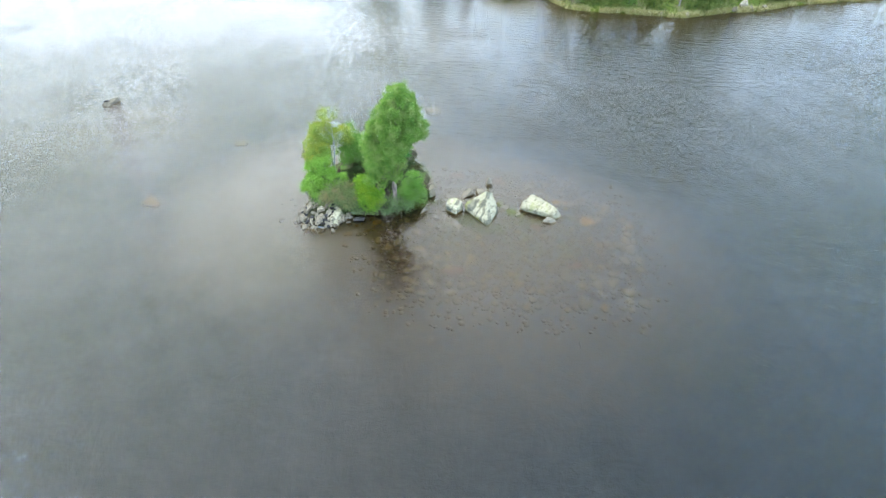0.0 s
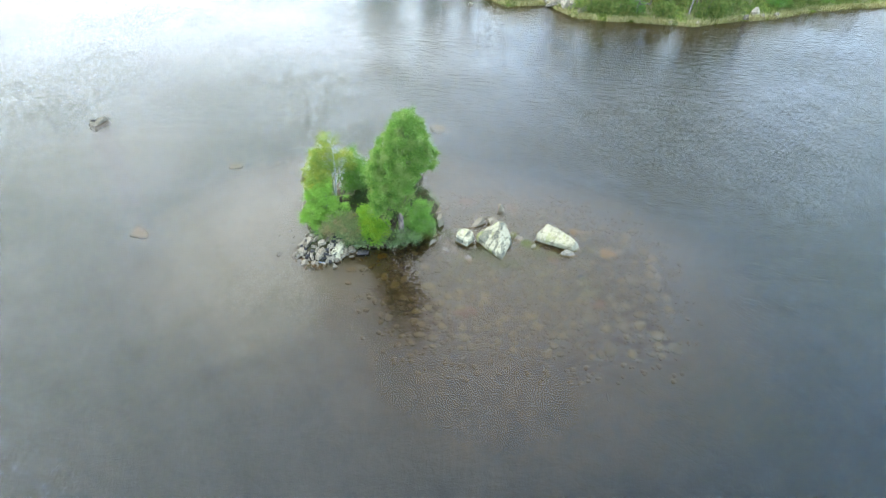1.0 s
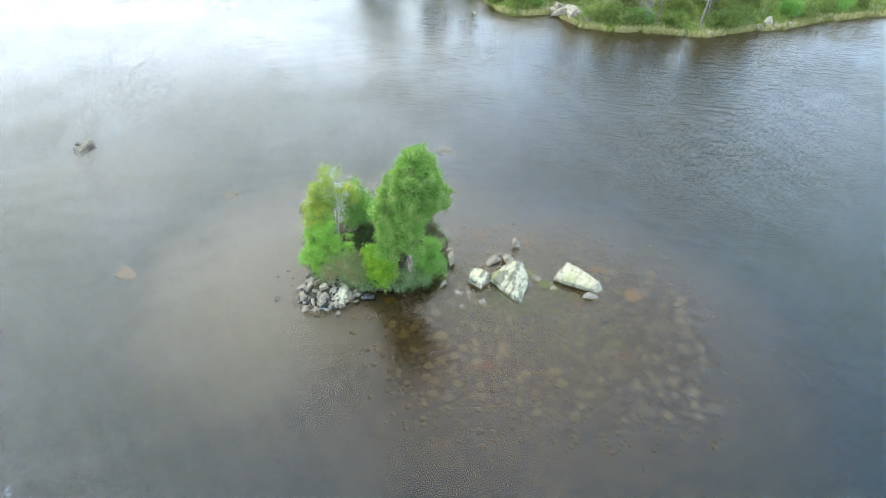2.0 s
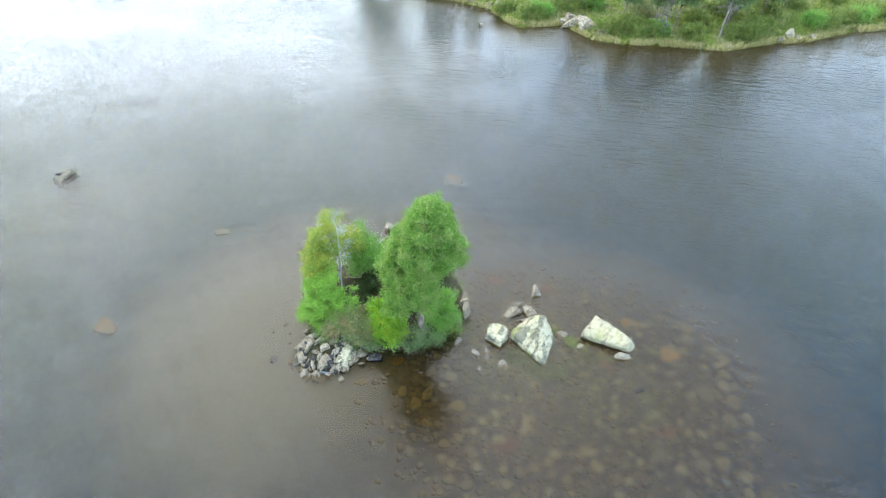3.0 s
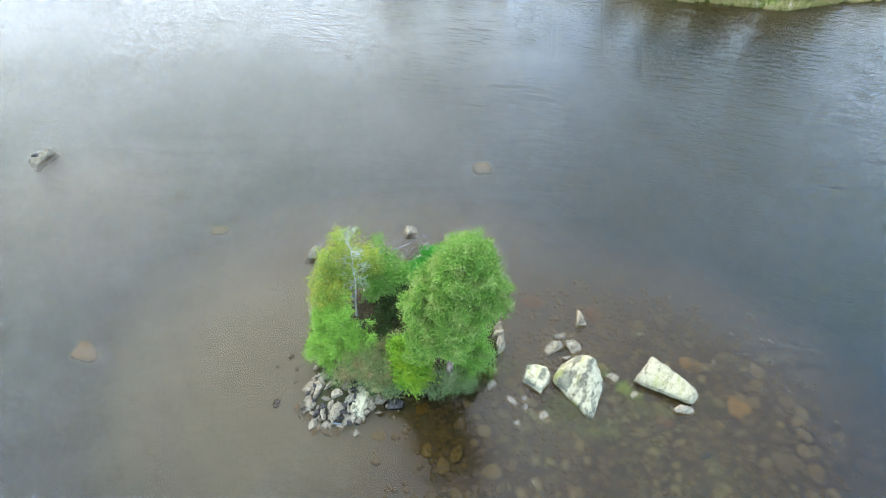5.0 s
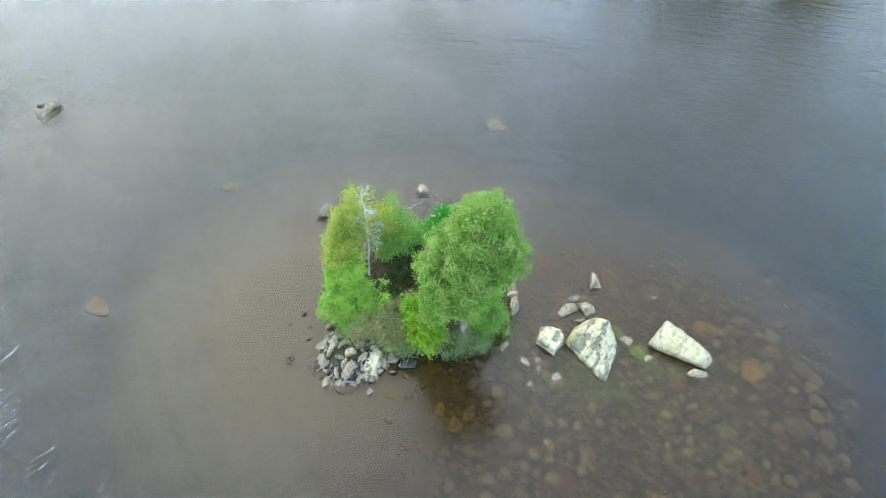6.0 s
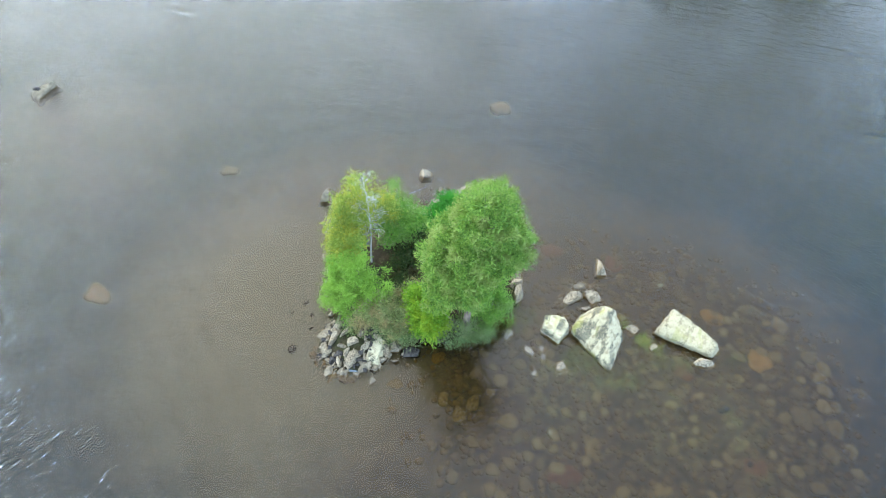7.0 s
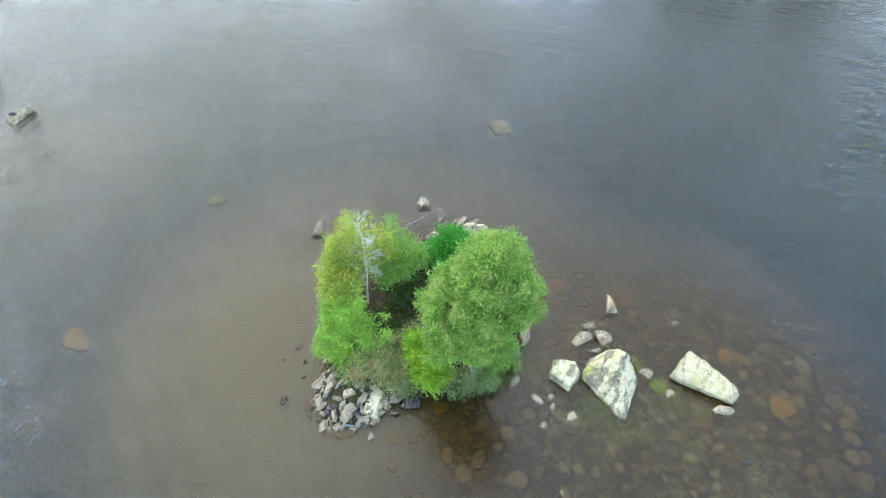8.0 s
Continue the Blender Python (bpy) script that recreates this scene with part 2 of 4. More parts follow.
M_SEDGE = leaf_material("pale_sedge_blades", (0.28, 0.235, 0.085), (0.54, 0.45, 0.20), (0.36, 0.34, 0.10), 0.3)
M_REED = leaf_material("water_grass_blades", (0.125, 0.112, 0.050), (0.310, 0.275, 0.140), (0.200, 0.195, 0.065), 0.2)
M_TUFT = leaf_material("yellow_green_grass", (0.105, 0.161, 0.019), (0.223, 0.260, 0.050), (0.248, 0.248, 0.062), 0.3)
M_OLIVE = leaf_material("olive_water_grass", (0.075, 0.090, 0.030), (0.165, 0.178, 0.060), (0.200, 0.190, 0.080), 0.3)
M_SHRUB = leaf_material("shore_shrub_leaves", (0.075, 0.115, 0.020), (0.190, 0.260, 0.045), (0.290, 0.280, 0.075), 0.3)
M_COBBLE = simple_material("silt_brown_cobble", (0.115, 0.095, 0.05), (0.23, 0.195, 0.105), 6.0, 0.95)
M_LOG = bark_material("sunken_log_wood", (0.053, 0.048, 0.037), (0.105, 0.095, 0.073))


# ---- mesh helpers ----
RNG = np.random.default_rng(11)


def mesh_from(name, verts, faces, mats, smooth=True, slots=None):
    me = bpy.data.meshes.new(name)
    me.from_pydata(verts.tolist() if isinstance(verts, np.ndarray) else verts, [], faces.tolist() if isinstance(faces, np.ndarray) else faces)
    for m in mats:
        me.materials.append(m)
    if slots is not None:
        me.polygons.foreach_set("material_index", slots)
    me.polygons.foreach_set("use_smooth", np.full(len(me.polygons), smooth))
    me.update()
    return me


def part(name, me, parent, label=""):
    ob = new(name, me)
    ob.parent = parent
    return tagged(ob, label)


def base(name, x, y, z, label, category, group=""):
    ob = new(name)
    ob.empty_display_size = 0.1
    ob.location = (x, y, z)
    return tagged(ob, label, category, group)


def unit(v):
    return v / np.maximum(np.linalg.norm(v, axis=-1, keepdims=True), 1e-9)


def tube(points, radii, sides=7):
    """Rings along a line: vertices and quads of a tapered limb."""
    pts, n = np.asarray(points, float), len(points)
    d = unit(np.gradient(pts, axis=0))
    up = np.where(np.abs(d[:, 2:3]) > 0.9, np.array([[1.0, 0, 0]]), np.array([[0, 0, 1.0]]))
    s = unit(np.cross(d, up))
    u = np.cross(s, d)
    a = np.linspace(0, 2 * np.pi, sides, endpoint=False)
    r = np.asarray(radii, float)[:, None, None]
    v = pts[:, None] + r * (np.cos(a)[None, :, None] * s[:, None] + np.sin(a)[None, :, None] * u[:, None])
    i, j = np.meshgrid(np.arange(n - 1), np.arange(sides), indexing="ij")
    k = (j + 1) % sides
    f = np.stack([i * sides + j, i * sides + k, (i + 1) * sides + k, (i + 1) * sides + j], -1).reshape(-1, 4)
    return v.reshape(-1, 3), f


def joined(pieces):
    vs, fs, at = [], [], 0
    for v, f in pieces:
        vs.append(v)
        fs.append(f + at)
        at += len(v)
    return np.concatenate(vs), np.concatenate(fs)


def bent(a, b, wobble, n=6, sag=0.0):
    """A line from a to b with a natural bend."""
    a, b = np.asarray(a, float), np.asarray(b, float)
    t = np.linspace(0, 1, n)[:, None]
    p = a + (b - a) * t
    p += np.sin(np.pi * t) * RNG.normal(0, wobble, 3) + np.sin(2 * np.pi * t) * RNG.normal(0, wobble * 0.5, 3)
    p[:, 2] += sag * np.sin(np.pi * t[:, 0])
    return p


def leaves(places, aims, length, width, spread=0.5, fold=0.15):
    """Small pointed leaves at the places, each roughly along its aim."""
    n = len(places)
    d = unit(aims + RNG.normal(0, spread, (n, 3)))
    s = unit(np.cross(d, RNG.normal(0, 1, (n, 3))))
    u = np.cross(s, d)
    ln = (length * RNG.uniform(0.65, 1.3, n))[:, None]
    wd = (width * RNG.uniform(0.7, 1.3, n))[:, None]
    mid = places + d * ln * 0.45 + u * ln * fold
    v = np.stack([places, mid + s * wd * 0.5, places + d * ln, mid - s * wd * 0.5], 1).reshape(-1, 3)
    f = np.arange(4 * n).reshape(n, 4)
    return v, f


def crown_points(blobs, sprays, per, spread, hollow=0.55, flat=0.6):
    """Leaf places for a crown made of sprays that fill the outer part of some overlapping masses.
    blobs: centre and radii of each mass; sprays: how many; per: leaves in each."""
    vol = np.array([b[3] * b[4] * b[5] for b in blobs]) ** 0.75
    pick = RNG.choice(len(blobs), sprays, p=vol / vol.sum())
    b = np.array(blobs, float)[pick]
    way = unit(RNG.normal(0, 1, (sprays, 3)))
    lump = np.array([noise.noise(Vector((w * 2.3 + c * 1.7).tolist())) for w, c in zip(way, b[:, :3])])
    rad = RNG.uniform(hollow, 1.0, sprays) ** 0.6 * (1 + 0.28 * lump)
    core = b[:, :3] + way * b[:, 3:6] * rad[:, None]
    aim = unit(way + np.array([0, 0, 0.25]))
    off = RNG.normal(0, spread, (sprays, per, 3)) * np.array([1, 1, flat])
    p = (core[:, None] + off + aim[:, None] * np.abs(RNG.normal(0, spread * 0.6, (sprays, per, 1)))).reshape(-1, 3)
    a = unit(np.repeat(aim, per, 0) + unit(off.reshape(-1, 3)) * 0.7)
    return p, a, core


def rock_mesh(name, mat, planes, level=4, rough=0.03, crisp=16, seed=0.0, lump=1.6, round_off=True):
    """A stone as the rounded meeting of broken faces: each plane is a normal and its distance from the middle."""
    bm = bmesh.new()
    bmesh.ops.create_icosphere(bm, subdivisions=level, radius=1.0)
    nn = unit(np.array([p[:3] for p in planes], float))
    dd = np.array([p[3] for p in planes], float)
    d = np.array([v.co[:] for v in bm.verts])
    d = unit(d)
    w = np.clip(d @ nn.T / dd, 1e-4, None)
    r = (w ** crisp).sum(1) ** (-1 / crisp)
    size = float(np.median(r))
    for v, q, rr in zip(bm.verts, d, r):
        p = Vector((q * rr).tolist())
        k = p / size * lump + Vector((seed, seed * 1.7, 0))
        p *= 1 + rough / size * (noise.fractal(k, 0.9, 2.0, 4)) + rough * 0.35 / size * noise.noise(k * 5)
        v.co = p
    me = bpy.data.meshes.new(name)
    bm.to_mesh(me)
    bm.free()
    me.materials.append(mat)
    me.polygons.foreach_set("use_smooth", np.full(len(me.polygons), round_off))
    return me


def stone_planes(rng, sx, sy, sz, tilt=0.4, n=5):
    """Faces of a broken angular stone of about that size, with two or three chipped corners."""
    out = [(0.05, 0.1, -1, sz * 0.6), (rng.normal(0, tilt), rng.normal(0, tilt), 1, sz * 0.5)]
    a0 = rng.uniform(0, 6.28)
    for i in range(n):
        a = a0 + 6.283 * i / n + rng.normal(0, 0.35)
        reach = 0.5 * math.hypot(sx * math.cos(a), sy * math.sin(a)) * rng.uniform(0.75, 1.1)
        out.append((math.cos(a), math.sin(a), rng.uniform(-0.3, 0.4), reach))
    for i in range(3):
        a = rng.uniform(0, 6.28)
        reach = 0.5 * math.hypot(sx * math.cos(a), sy * math.sin(a))
        out.append((math.cos(a) * 0.75, math.sin(a) * 0.75, rng.uniform(0.5, 0.9), (reach * 0.75 + sz * 0.35) * rng.uniform(0.66, 0.9)))
    return out


# ---- the ground: lake bed, islet and shore in one sheet ----
SHORE_X = (-400, -200, -80, -40, -19.4, -12.3, -6.9, -3.3, 0.5, 1.8, 3.3, 7.2, 9.4, 12, 15, 20.1, 24.1, 28.2, 32.3, 36.5, 46, 60, 100, 400)
SHORE_Y = (420, 300, 180, 105, 71.8, 67.5, 64.5, 63.8, 61, 57.6, 55.2, 56.5, 52.4, 51.6, 51.4, 50.7, 52.7, 53.9, 56.5, 58.1, 61.2, 66, 80, 170)


def smooth(e, lo, hi):
    t = np.clip((e - lo) / (hi - lo), 0, 1)
    return t * t * (3 - 2 * t)


def ground_height(x, y):
    x, y = np.asarray(x, float), np.asarray(y, float)
    wav = 0.06 * np.sin(1.9 * x + 0.7 * y) + 0.05 * np.sin(2.7 * y - 1.1 * x + 1) + 0.03 * np.sin(5.1 * x) * np.sin(4.3 * y)
    e1 = np.hypot((x + 4.0) / 3.3, (y - 17.8) / 2.85)
    e2 = np.hypot((x + 5.63) / 1.42, (y - 14.95) / 1.28)
    e3 = np.hypot((x + 3.0) / 1.1, (y - 21.1) / 1.05)
    isl = np.minimum(np.minimum(e1, e2 * 0.45 + 0.6), e3 * 0.4 + 0.62) + wav * 0.5
    land = 0.42 * smooth(1 - isl, 0.0, 0.3) - 0.1 * smooth(isl, 0.93, 1.0)
    s1 = np.hypot((x + 4.4) / 7.2, (y - 17.6) / 6.3)
    s2 = np.hypot((x - 3.2) / 6.6, (y - 14.6) / 6.3)
    s3 = np.hypot((x + 20.7) / 6, (y - 25.1) / 5) * 0.5 + 1.1
    e = np.minimum(np.minimum(s1, s2), s3) + wav * 0.6
    bed = -0.12 - 0.3 * smooth(e, 0.45, 1.1) - 3.0 * smooth(e, 0.75, 2.7) + wav * 0.35
    out = np.where(isl < 1.0, np.maximum(land, -0.12), bed)
    sy = np.interp(x, SHORE_X, SHORE_Y)
    up = (y - sy) * 0.85
    near = 0.45 * smooth(up, -0.3, 1.2) + 0.11 * np.clip(up - 0.5, 0, 60) - 0.25 * smooth(-up, 0.0, 3.0)
    near = near + 0.25 * smooth(up, 0.5, 3) * (np.sin(0.55 * x + 0.3 * y) + np.sin(0.9 * y - 0.4 * x))
    k = smooth(up, -8.0, -0.5)
    out = out * (1 - k) + near * k
    far = np.hypot(x, y - 20)
    return out + 6.0 * smooth(far, 300, 520)


def spaced(lo, fine_lo, fine_hi, hi, step, grow=1.16):
    mid = list(np.arange(fine_lo, fine_hi + step / 2, step))
    a, s, left = fine_lo, step, []
    while a > lo:
        s *= grow
        a -= s
        left.append(a)
    a, s, right = fine_hi, step, []
    while a < hi:
        s *= grow
        a += s
        right.append(a)
    return np.array(left[::-1] + mid + right)


def build_ground():
    gx = np.concatenate([spaced(-700, -12, 10, 11, 0.16, 1.15), np.arange(12, 46, 0.5), spaced(0, 45, 46, 700, 0.6, 1.2)[-36:]])
    gx = np.unique(np.round(gx[(gx > -800)], 3))
    gy = np.concatenate([spaced(-500, 9, 24, 25, 0.16, 1.17), np.arange(26, 46, 0.7), np.arange(46, 70, 0.3), spaced(68, 70, 71, 800, 0.5, 1.2)[2:]])
    gy = np.unique(np.round(gy, 3))
    xx, yy = np.meshgrid(gx, gy, indexing="ij")
    zz = ground_height(xx, yy)
    v = np.stack([xx, yy, zz], -1).reshape(-1, 3)
    ny = len(gy)
    i, j = np.meshgrid(np.arange(len(gx) - 1), np.arange(ny - 1), indexing="ij")
    f = np.stack([i * ny + j, (i + 1) * ny + j, (i + 1) * ny + j + 1, i * ny + j + 1], -1).reshape(-1, 4)
    mid = v[f].mean(1)
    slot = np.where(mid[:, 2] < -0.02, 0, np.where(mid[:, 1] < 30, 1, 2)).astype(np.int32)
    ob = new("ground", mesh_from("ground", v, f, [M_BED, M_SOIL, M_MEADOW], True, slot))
    tagged(ob, "silty lake bed rising to an islet and a mossy bank", "ground", kind="structure")
    w = np.array([(-700, -500, 0), (700, -500, 0), (700, 700, 0), (-700, 700, 0)], float)
    ob = new("water", mesh_from("water", w, np.array([[0, 1, 2, 3]]), [M_WATER], False))
    tagged(ob, "clear brownish lake water with small wind ripples", "water", kind="structure")


build_ground()


def gz(x, y):
    return float(ground_height(x, y))


# ---- boulders standing in the shallows ----
def boulder(name, x, y, z, planes, mat, label, rough=0.03, crisp=18, level=5, seed=1.0, group=""):
    ob = new(name, rock_mesh(name, mat, planes, level, rough, crisp, seed))
    ob.location = (x, y, z)
    return tagged(ob, label, "boulder", group)


boulder("boulder", 1.64, 16.0, 0.0, [
    (0, 0, -1, 0.5), (-0.32, -0.40, 0.86, 0.47), (0.60, -0.31, 0.74, 0.66), (0, 0.72, 0.69, 0.90), (-0.55, 0.45, 0.7, 0.66), (0.1, 0.1, 1, 0.92),
    (-0.76, -0.65, 0.05, 0.55), (0.93, -0.37, 0.12, 0.80), (0.92, 0.38, 0.15, 0.79), (-0.30, 0.95, 0.1, 0.84), (-0.91, 0.42, 0.12, 0.71), (0.1, -1, 0.1, 1.24)],
    M_PALE, "large pyramid-shaped granite boulder with pale and black lichen", 0.05, 44, seed=3.0)
boulder("boulder", 4.5, 16.25, -0.02, [
    (0, 0, -1, 0.4), (-0.03, -0.16, 1, 0.40), (0.64, 0.77, 0.12, 0.42), (0.69, -0.72, 0.15, 0.92), (-0.39, -0.92, -0.28, 0.33), (-0.81, 0.58, 0.15, 0.82),
    (-0.3, -0.6, 0.75, 0.47), (-0.85, -0.45, 0.1, 0.80), (0.5, 0.4, 0.75, 0.56), (0.75, -0.2, 0.65, 0.86)],
    M_BRIGHT, "long whitish granite boulder lying flat in shallow water", 0.035, 40, seed=7.0)
boulder("boulder", 0.42, 16.1, 0.0, [
    (0, 0, -1, 0.4), (-0.05, -0.22, 1, 0.36), (-1, 0.2, 0.12, 0.44), (-0.1, 1, 0.15, 0.36), (1, 0.05, 0.12, 0.37), (0.8, -0.6, 0.1, 0.36), (-0.6, -0.8, 0.12, 0.38), (0.6, 0.5, 0.75, 0.45)],
    M_PALE, "squat pale boulder beside the large pointed boulder", 0.035, 36, seed=11.0)

STONES = [rock_mesh("stone_mesh", M_GREY, stone_planes(np.random.default_rng(40 + i), 1.0, (0.5, 0.72, 0.6)[i % 3], (0.5, 0.6, 0.72)[i % 3]), 4, 0.03, 160, i * 2.3, round_off=False) for i in range(14)]
WET = [rock_mesh("wet_stone_mesh", M_WET, stone_planes(np.random.default_rng(70 + i), 1.0, 0.7, 0.5), 3, 0.05, 36, i * 1.9) for i in range(4)]
SUNK = [rock_mesh("sunken_stone_mesh", M_SUNK, stone_planes(np.random.default_rng(90 + i), 1.0, (0.72, 0.85)[i % 2], 0.5), 2, 0.04, 6, i * 3.1) for i in range(8)]


def stone(name, meshes, i, x, y, size, turn, label, group, sink=0.3, height=1.0, category="stone", z=None, slim=0.0):
    ob = new(name, meshes[i % len(meshes)])
    ob.location = (x, y, (max(gz(x, y), -0.16) if z is None else z) + size * height * (0.3 - sink))
    ob.rotation_euler = (RNG.normal(0, 0.2), RNG.normal(0, 0.2), radians(turn))
    ob.scale = (size, size * (1.0 - slim), size * height * 1.2)
    return tagged(ob, label, category, group)


# single stones that break the surface: x, y, length, turn
SINGLE = [
    (1.24, 17.88, 0.5, 5, 0.8), (0.98, 17.38, 0.64, 28, 0.7), (1.68, 17.5, 0.5, -20, 1.0), (1.44, 17.04, 0.34, 30, 0.8),
    (1.66, 18.08, 0.26, 10, 0.5), (0.66, 17.55, 0.22, 40, 0.8), (-0.9, 17.83, 0.5, 100, 1.2), (-0.82, 17.3, 0.5, 80, 1.1), (-0.9, 17.56, 0.4, 20, 1.2),
    (4.88, 15.4, 0.54, 8, 0.9), (3.44, 15.8, 0.3, 30, 0.9), (2.86, 16.4, 0.5, 10, 0.5), (-1.08, 15.72, 0.4, 60, 0.9), (-0.42, 15.22, 0.36, -40, 0.9),
    (-0.03, 15.3, 0.34, 50, 0.8), (0.0, 15.02, 0.28, 80, 0.9), (-0.27, 14.5, 0.26, 50, 0.8), (-0.06, 14.3, 0.38, 10, 0.5), (0.57, 14.76, 0.46, -45, 0.45),
    (-0.3, 15.62, 0.24, 70, 0.7), (-0.91, 16.4, 0.18, 30, 0.8), (3.7, 17.48, 0.2, 0, 0.7), (4.62, 17.36, 0.16, 60, 0.8), (0.48, 17.05, 0.18, 0, 0.6), (0.3, 14.95, 0.16, 30, 0.7), (-0.62, 14.9, 0.18, 10, 0.6)]
for i, (x, y, s, turn, tall) in enumerate(SINGLE):
    stone("stone", STONES, i, x, y, s, turn, "grey-white granite stone breaking the water surface", "stones in the shallows", 0.02, tall, slim=(0.1, 0.3)[i % 2])
NORTH = [(-4.54, 22.86, 0.66, 10), (-4.02, 21.2, 0.7, 25), (-3.02, 21.84, 0.6, 70), (-2.69, 21.3, 0.62, 0), (-2.4, 21.42, 0.44, 30), (-3.3, 22.0, 0.42, 5), (-3.86, 22.12, 0.4, 50), (-2.5, 22.18, 0.36, 80),
         (-3.1, 21.45, 0.34, 20), (-3.6, 22.3, 0.22, 10), (-4.25, 22.2, 0.2, 60), (-2.2, 21.8, 0.24, 40), (-7.38, 18.15, 0.5, -10), (-7.1, 18.3, 0.3, 20), (-7.55, 18.3, 0.24, 50)]
for i, (x, y, s, turn) in enumerate(NORTH):
    stone("stone", STONES, i + 4, x, y, s * 0.78, turn, "weathered grey stone at the edge of the islet", "stones round the islet", 0.12)
for i, (x, y, s, turn) in enumerate([(-7.69, 16.3, 0.26, 70), (-7.69, 14.56, 0.3, 60), (-7.4, 15.82, 0.15, 0), (-7.29, 15.37, 0.16, 40), (-8.05, 15.87, 0.14, 10), (-4.01, 14.81, 0.62, 10), (-1.15, 16.05, 0.2, 0), (5.26, 13.95, 0.36, 20), (5.63, 12.39, 0.22, 50)]):
    stone("wet_stone", WET, i, x, y, s, turn, "small dark wet stone awash in shallow water", "dark wet stones", 0.2, 0.6)

# upright splinter of rock north-west of the islet
boulder("splinter_rock", -8.18, 21.2, 0.02, [(0, 0, -1, 0.3), (0.35, 0.3, 1, 0.3), (1, 0.3, 0.45, 0.1), (-1, 0.2, 0.4, 0.09), (0.2, -1, 0.1, 0.34), (-0.15, 1, 0.6, 0.42)],
        M_GREY, "narrow pointed splinter of grey rock standing in water", 0.02, 24, 4, 5.0)

boulder("splinter_rock", 2.02, 18.81, 0.02, [(0, 0, -1, 0.3), (-0.3, -0.3, 1, 0.4), (1, 0.3, 0.4, 0.11), (-1, 0.15, 0.25, 0.08), (0.1, -1, 0.1, 0.3), (0.3, 1, 0.5, 0.42)],
        M_GREY, "upright pointed splinter of pale rock beyond the boulders", 0.02, 26, 4, 6.5)

# lone flat rock far out to the west, with a dark upper edge
boulder("flat_rock", -22.12, 26.1, 0.0, [(0, 0, -1, 0.3), (0.1, -0.3, 0.95, 0.16), (-0.80, 0.58, 0.2, 0.22), (0.97, -0.22, 0.2, 0.19), (-0.55, -0.83, 0.1, 0.44), (0.43, 0.9, 0.1, 0.72)],
        M_GREY, "low wedge-shaped grey rock alone in open water", 0.04, 30, 4, 9.0)
boulder("flat_rock", -22.34, 26.12, 0.17, [(0, 0, -1, 0.1), (0, 0, 1, 0.06), (-1, 0, 0, 0.14), (1, 0, 0, 0.14), (0, 1, 0.2, 0.1), (0, -1, 0.2, 0.1)],
        M_WET, "dark slab lying on the lone grey rock", 0.02, 8, 3, 2.0)

# ---- the stone pile at the islet's point ----
PILE = [(-6.11, 14.11, 0.5, 95, 0.9), (-5.71, 14.23, 0.62, 50, 0.7), (-5.05, 13.67, 0.32, 80, 1), (-6.63, 15.41, 0.36, 40, 0.8), (-5.03, 14.09, 0.3, 70, 0.9), (-4.84, 14.38, 0.32, 30, 1),
        (-4.46, 14.4, 0.3, 15, 1), (-6.4, 13.84, 0.42, 80, 0.6), (-6.39, 14.71, 0.34, 60, 0.9), (-5.42, 14.56, 0.46, 60, 0.9), (-5.79, 14.69, 0.5, 20, 0.9), (-4.55, 14.85, 0.55, -25, 0.7),
        (-6.04, 14.99, 0.5, 50, 0.9), (-6.28, 15.21, 0.46, 40, 0.9), (-6.43, 15.64, 0.4, 60, 0.8), (-5.39, 14.06, 0.4, 35, 0.7), (-5.57, 14.99, 0.42, 80, 0.9), (-6.72, 14.61, 0.28, 30, 0.8),
        (-6.54, 15.08, 0.3, 10, 0.9), (-5.9, 14.4, 0.34, 70, 0.8), (-5.2, 14.14, 0.22, 10, 0.9), (-6.75, 15.86, 0.28, 50, 0.9), (-6.58, 16.14, 0.26, 20, 0.8), (-6.12, 14.56, 0.32, 0, 0.8),
        (-4.67, 14.57, 0.26, 60, 0.8), (-6.79, 15.05, 0.2, 0, 0.8), (-6.72, 14.23, 0.2, 50, 0.7), (-5.84, 13.9, 0.24, 30, 0.6), (-4.25, 14.67, 0.24, 20, 0.8), (-6.33, 14.36, 0.2, 70, 0.8)]
for i, (x, y, s, turn, tall) in enumerate(PILE):
    stone("stone", STONES, i, x, y, s * 0.7, turn, "angular grey granite stone in a heap at the islet's point", "stone heap", 0.06, tall, z=max(gz(x, y), 0.0), slim=(0.42, 0.15, 0.3)[i % 3])
for i in range(200):
    a, r = RNG.uniform(0, 6.28), RNG.uniform(0.2, 1.0) ** 0.6
    x, y = -5.9 + 1.2 * r * math.cos(a), 14.75 + 1.05 * r * math.sin(a)
    if y < 15.4 or x < -6.5:
        stone("stone", WET if i % 3 == 0 else STONES, i, x, y, RNG.uniform(0.1, 0.26), RNG.uniform(0, 180), "small broken stone filling the heap at the islet's point", "small stones of the heap", 0.05, 0.9, slim=(0.4, 0.1)[i % 2])
boulder("boulder", -5.09, 14.64, 0.2, [(0, 0, -1, 0.25), (0.12, -0.22, 1, 0.16), (-0.95, 0.1, 0.3, 0.22), (0.95, -0.25, 0.3, 0.2), (-0.1, -1, 0.2, 0.42), (0.1, 1, 0.2, 0.4), (0.7, 0.7, 0.1, 0.36)],
        M_PALE, "flat greenish-white slab on top of the stone heap", 0.02, 30, 4, 13.0)
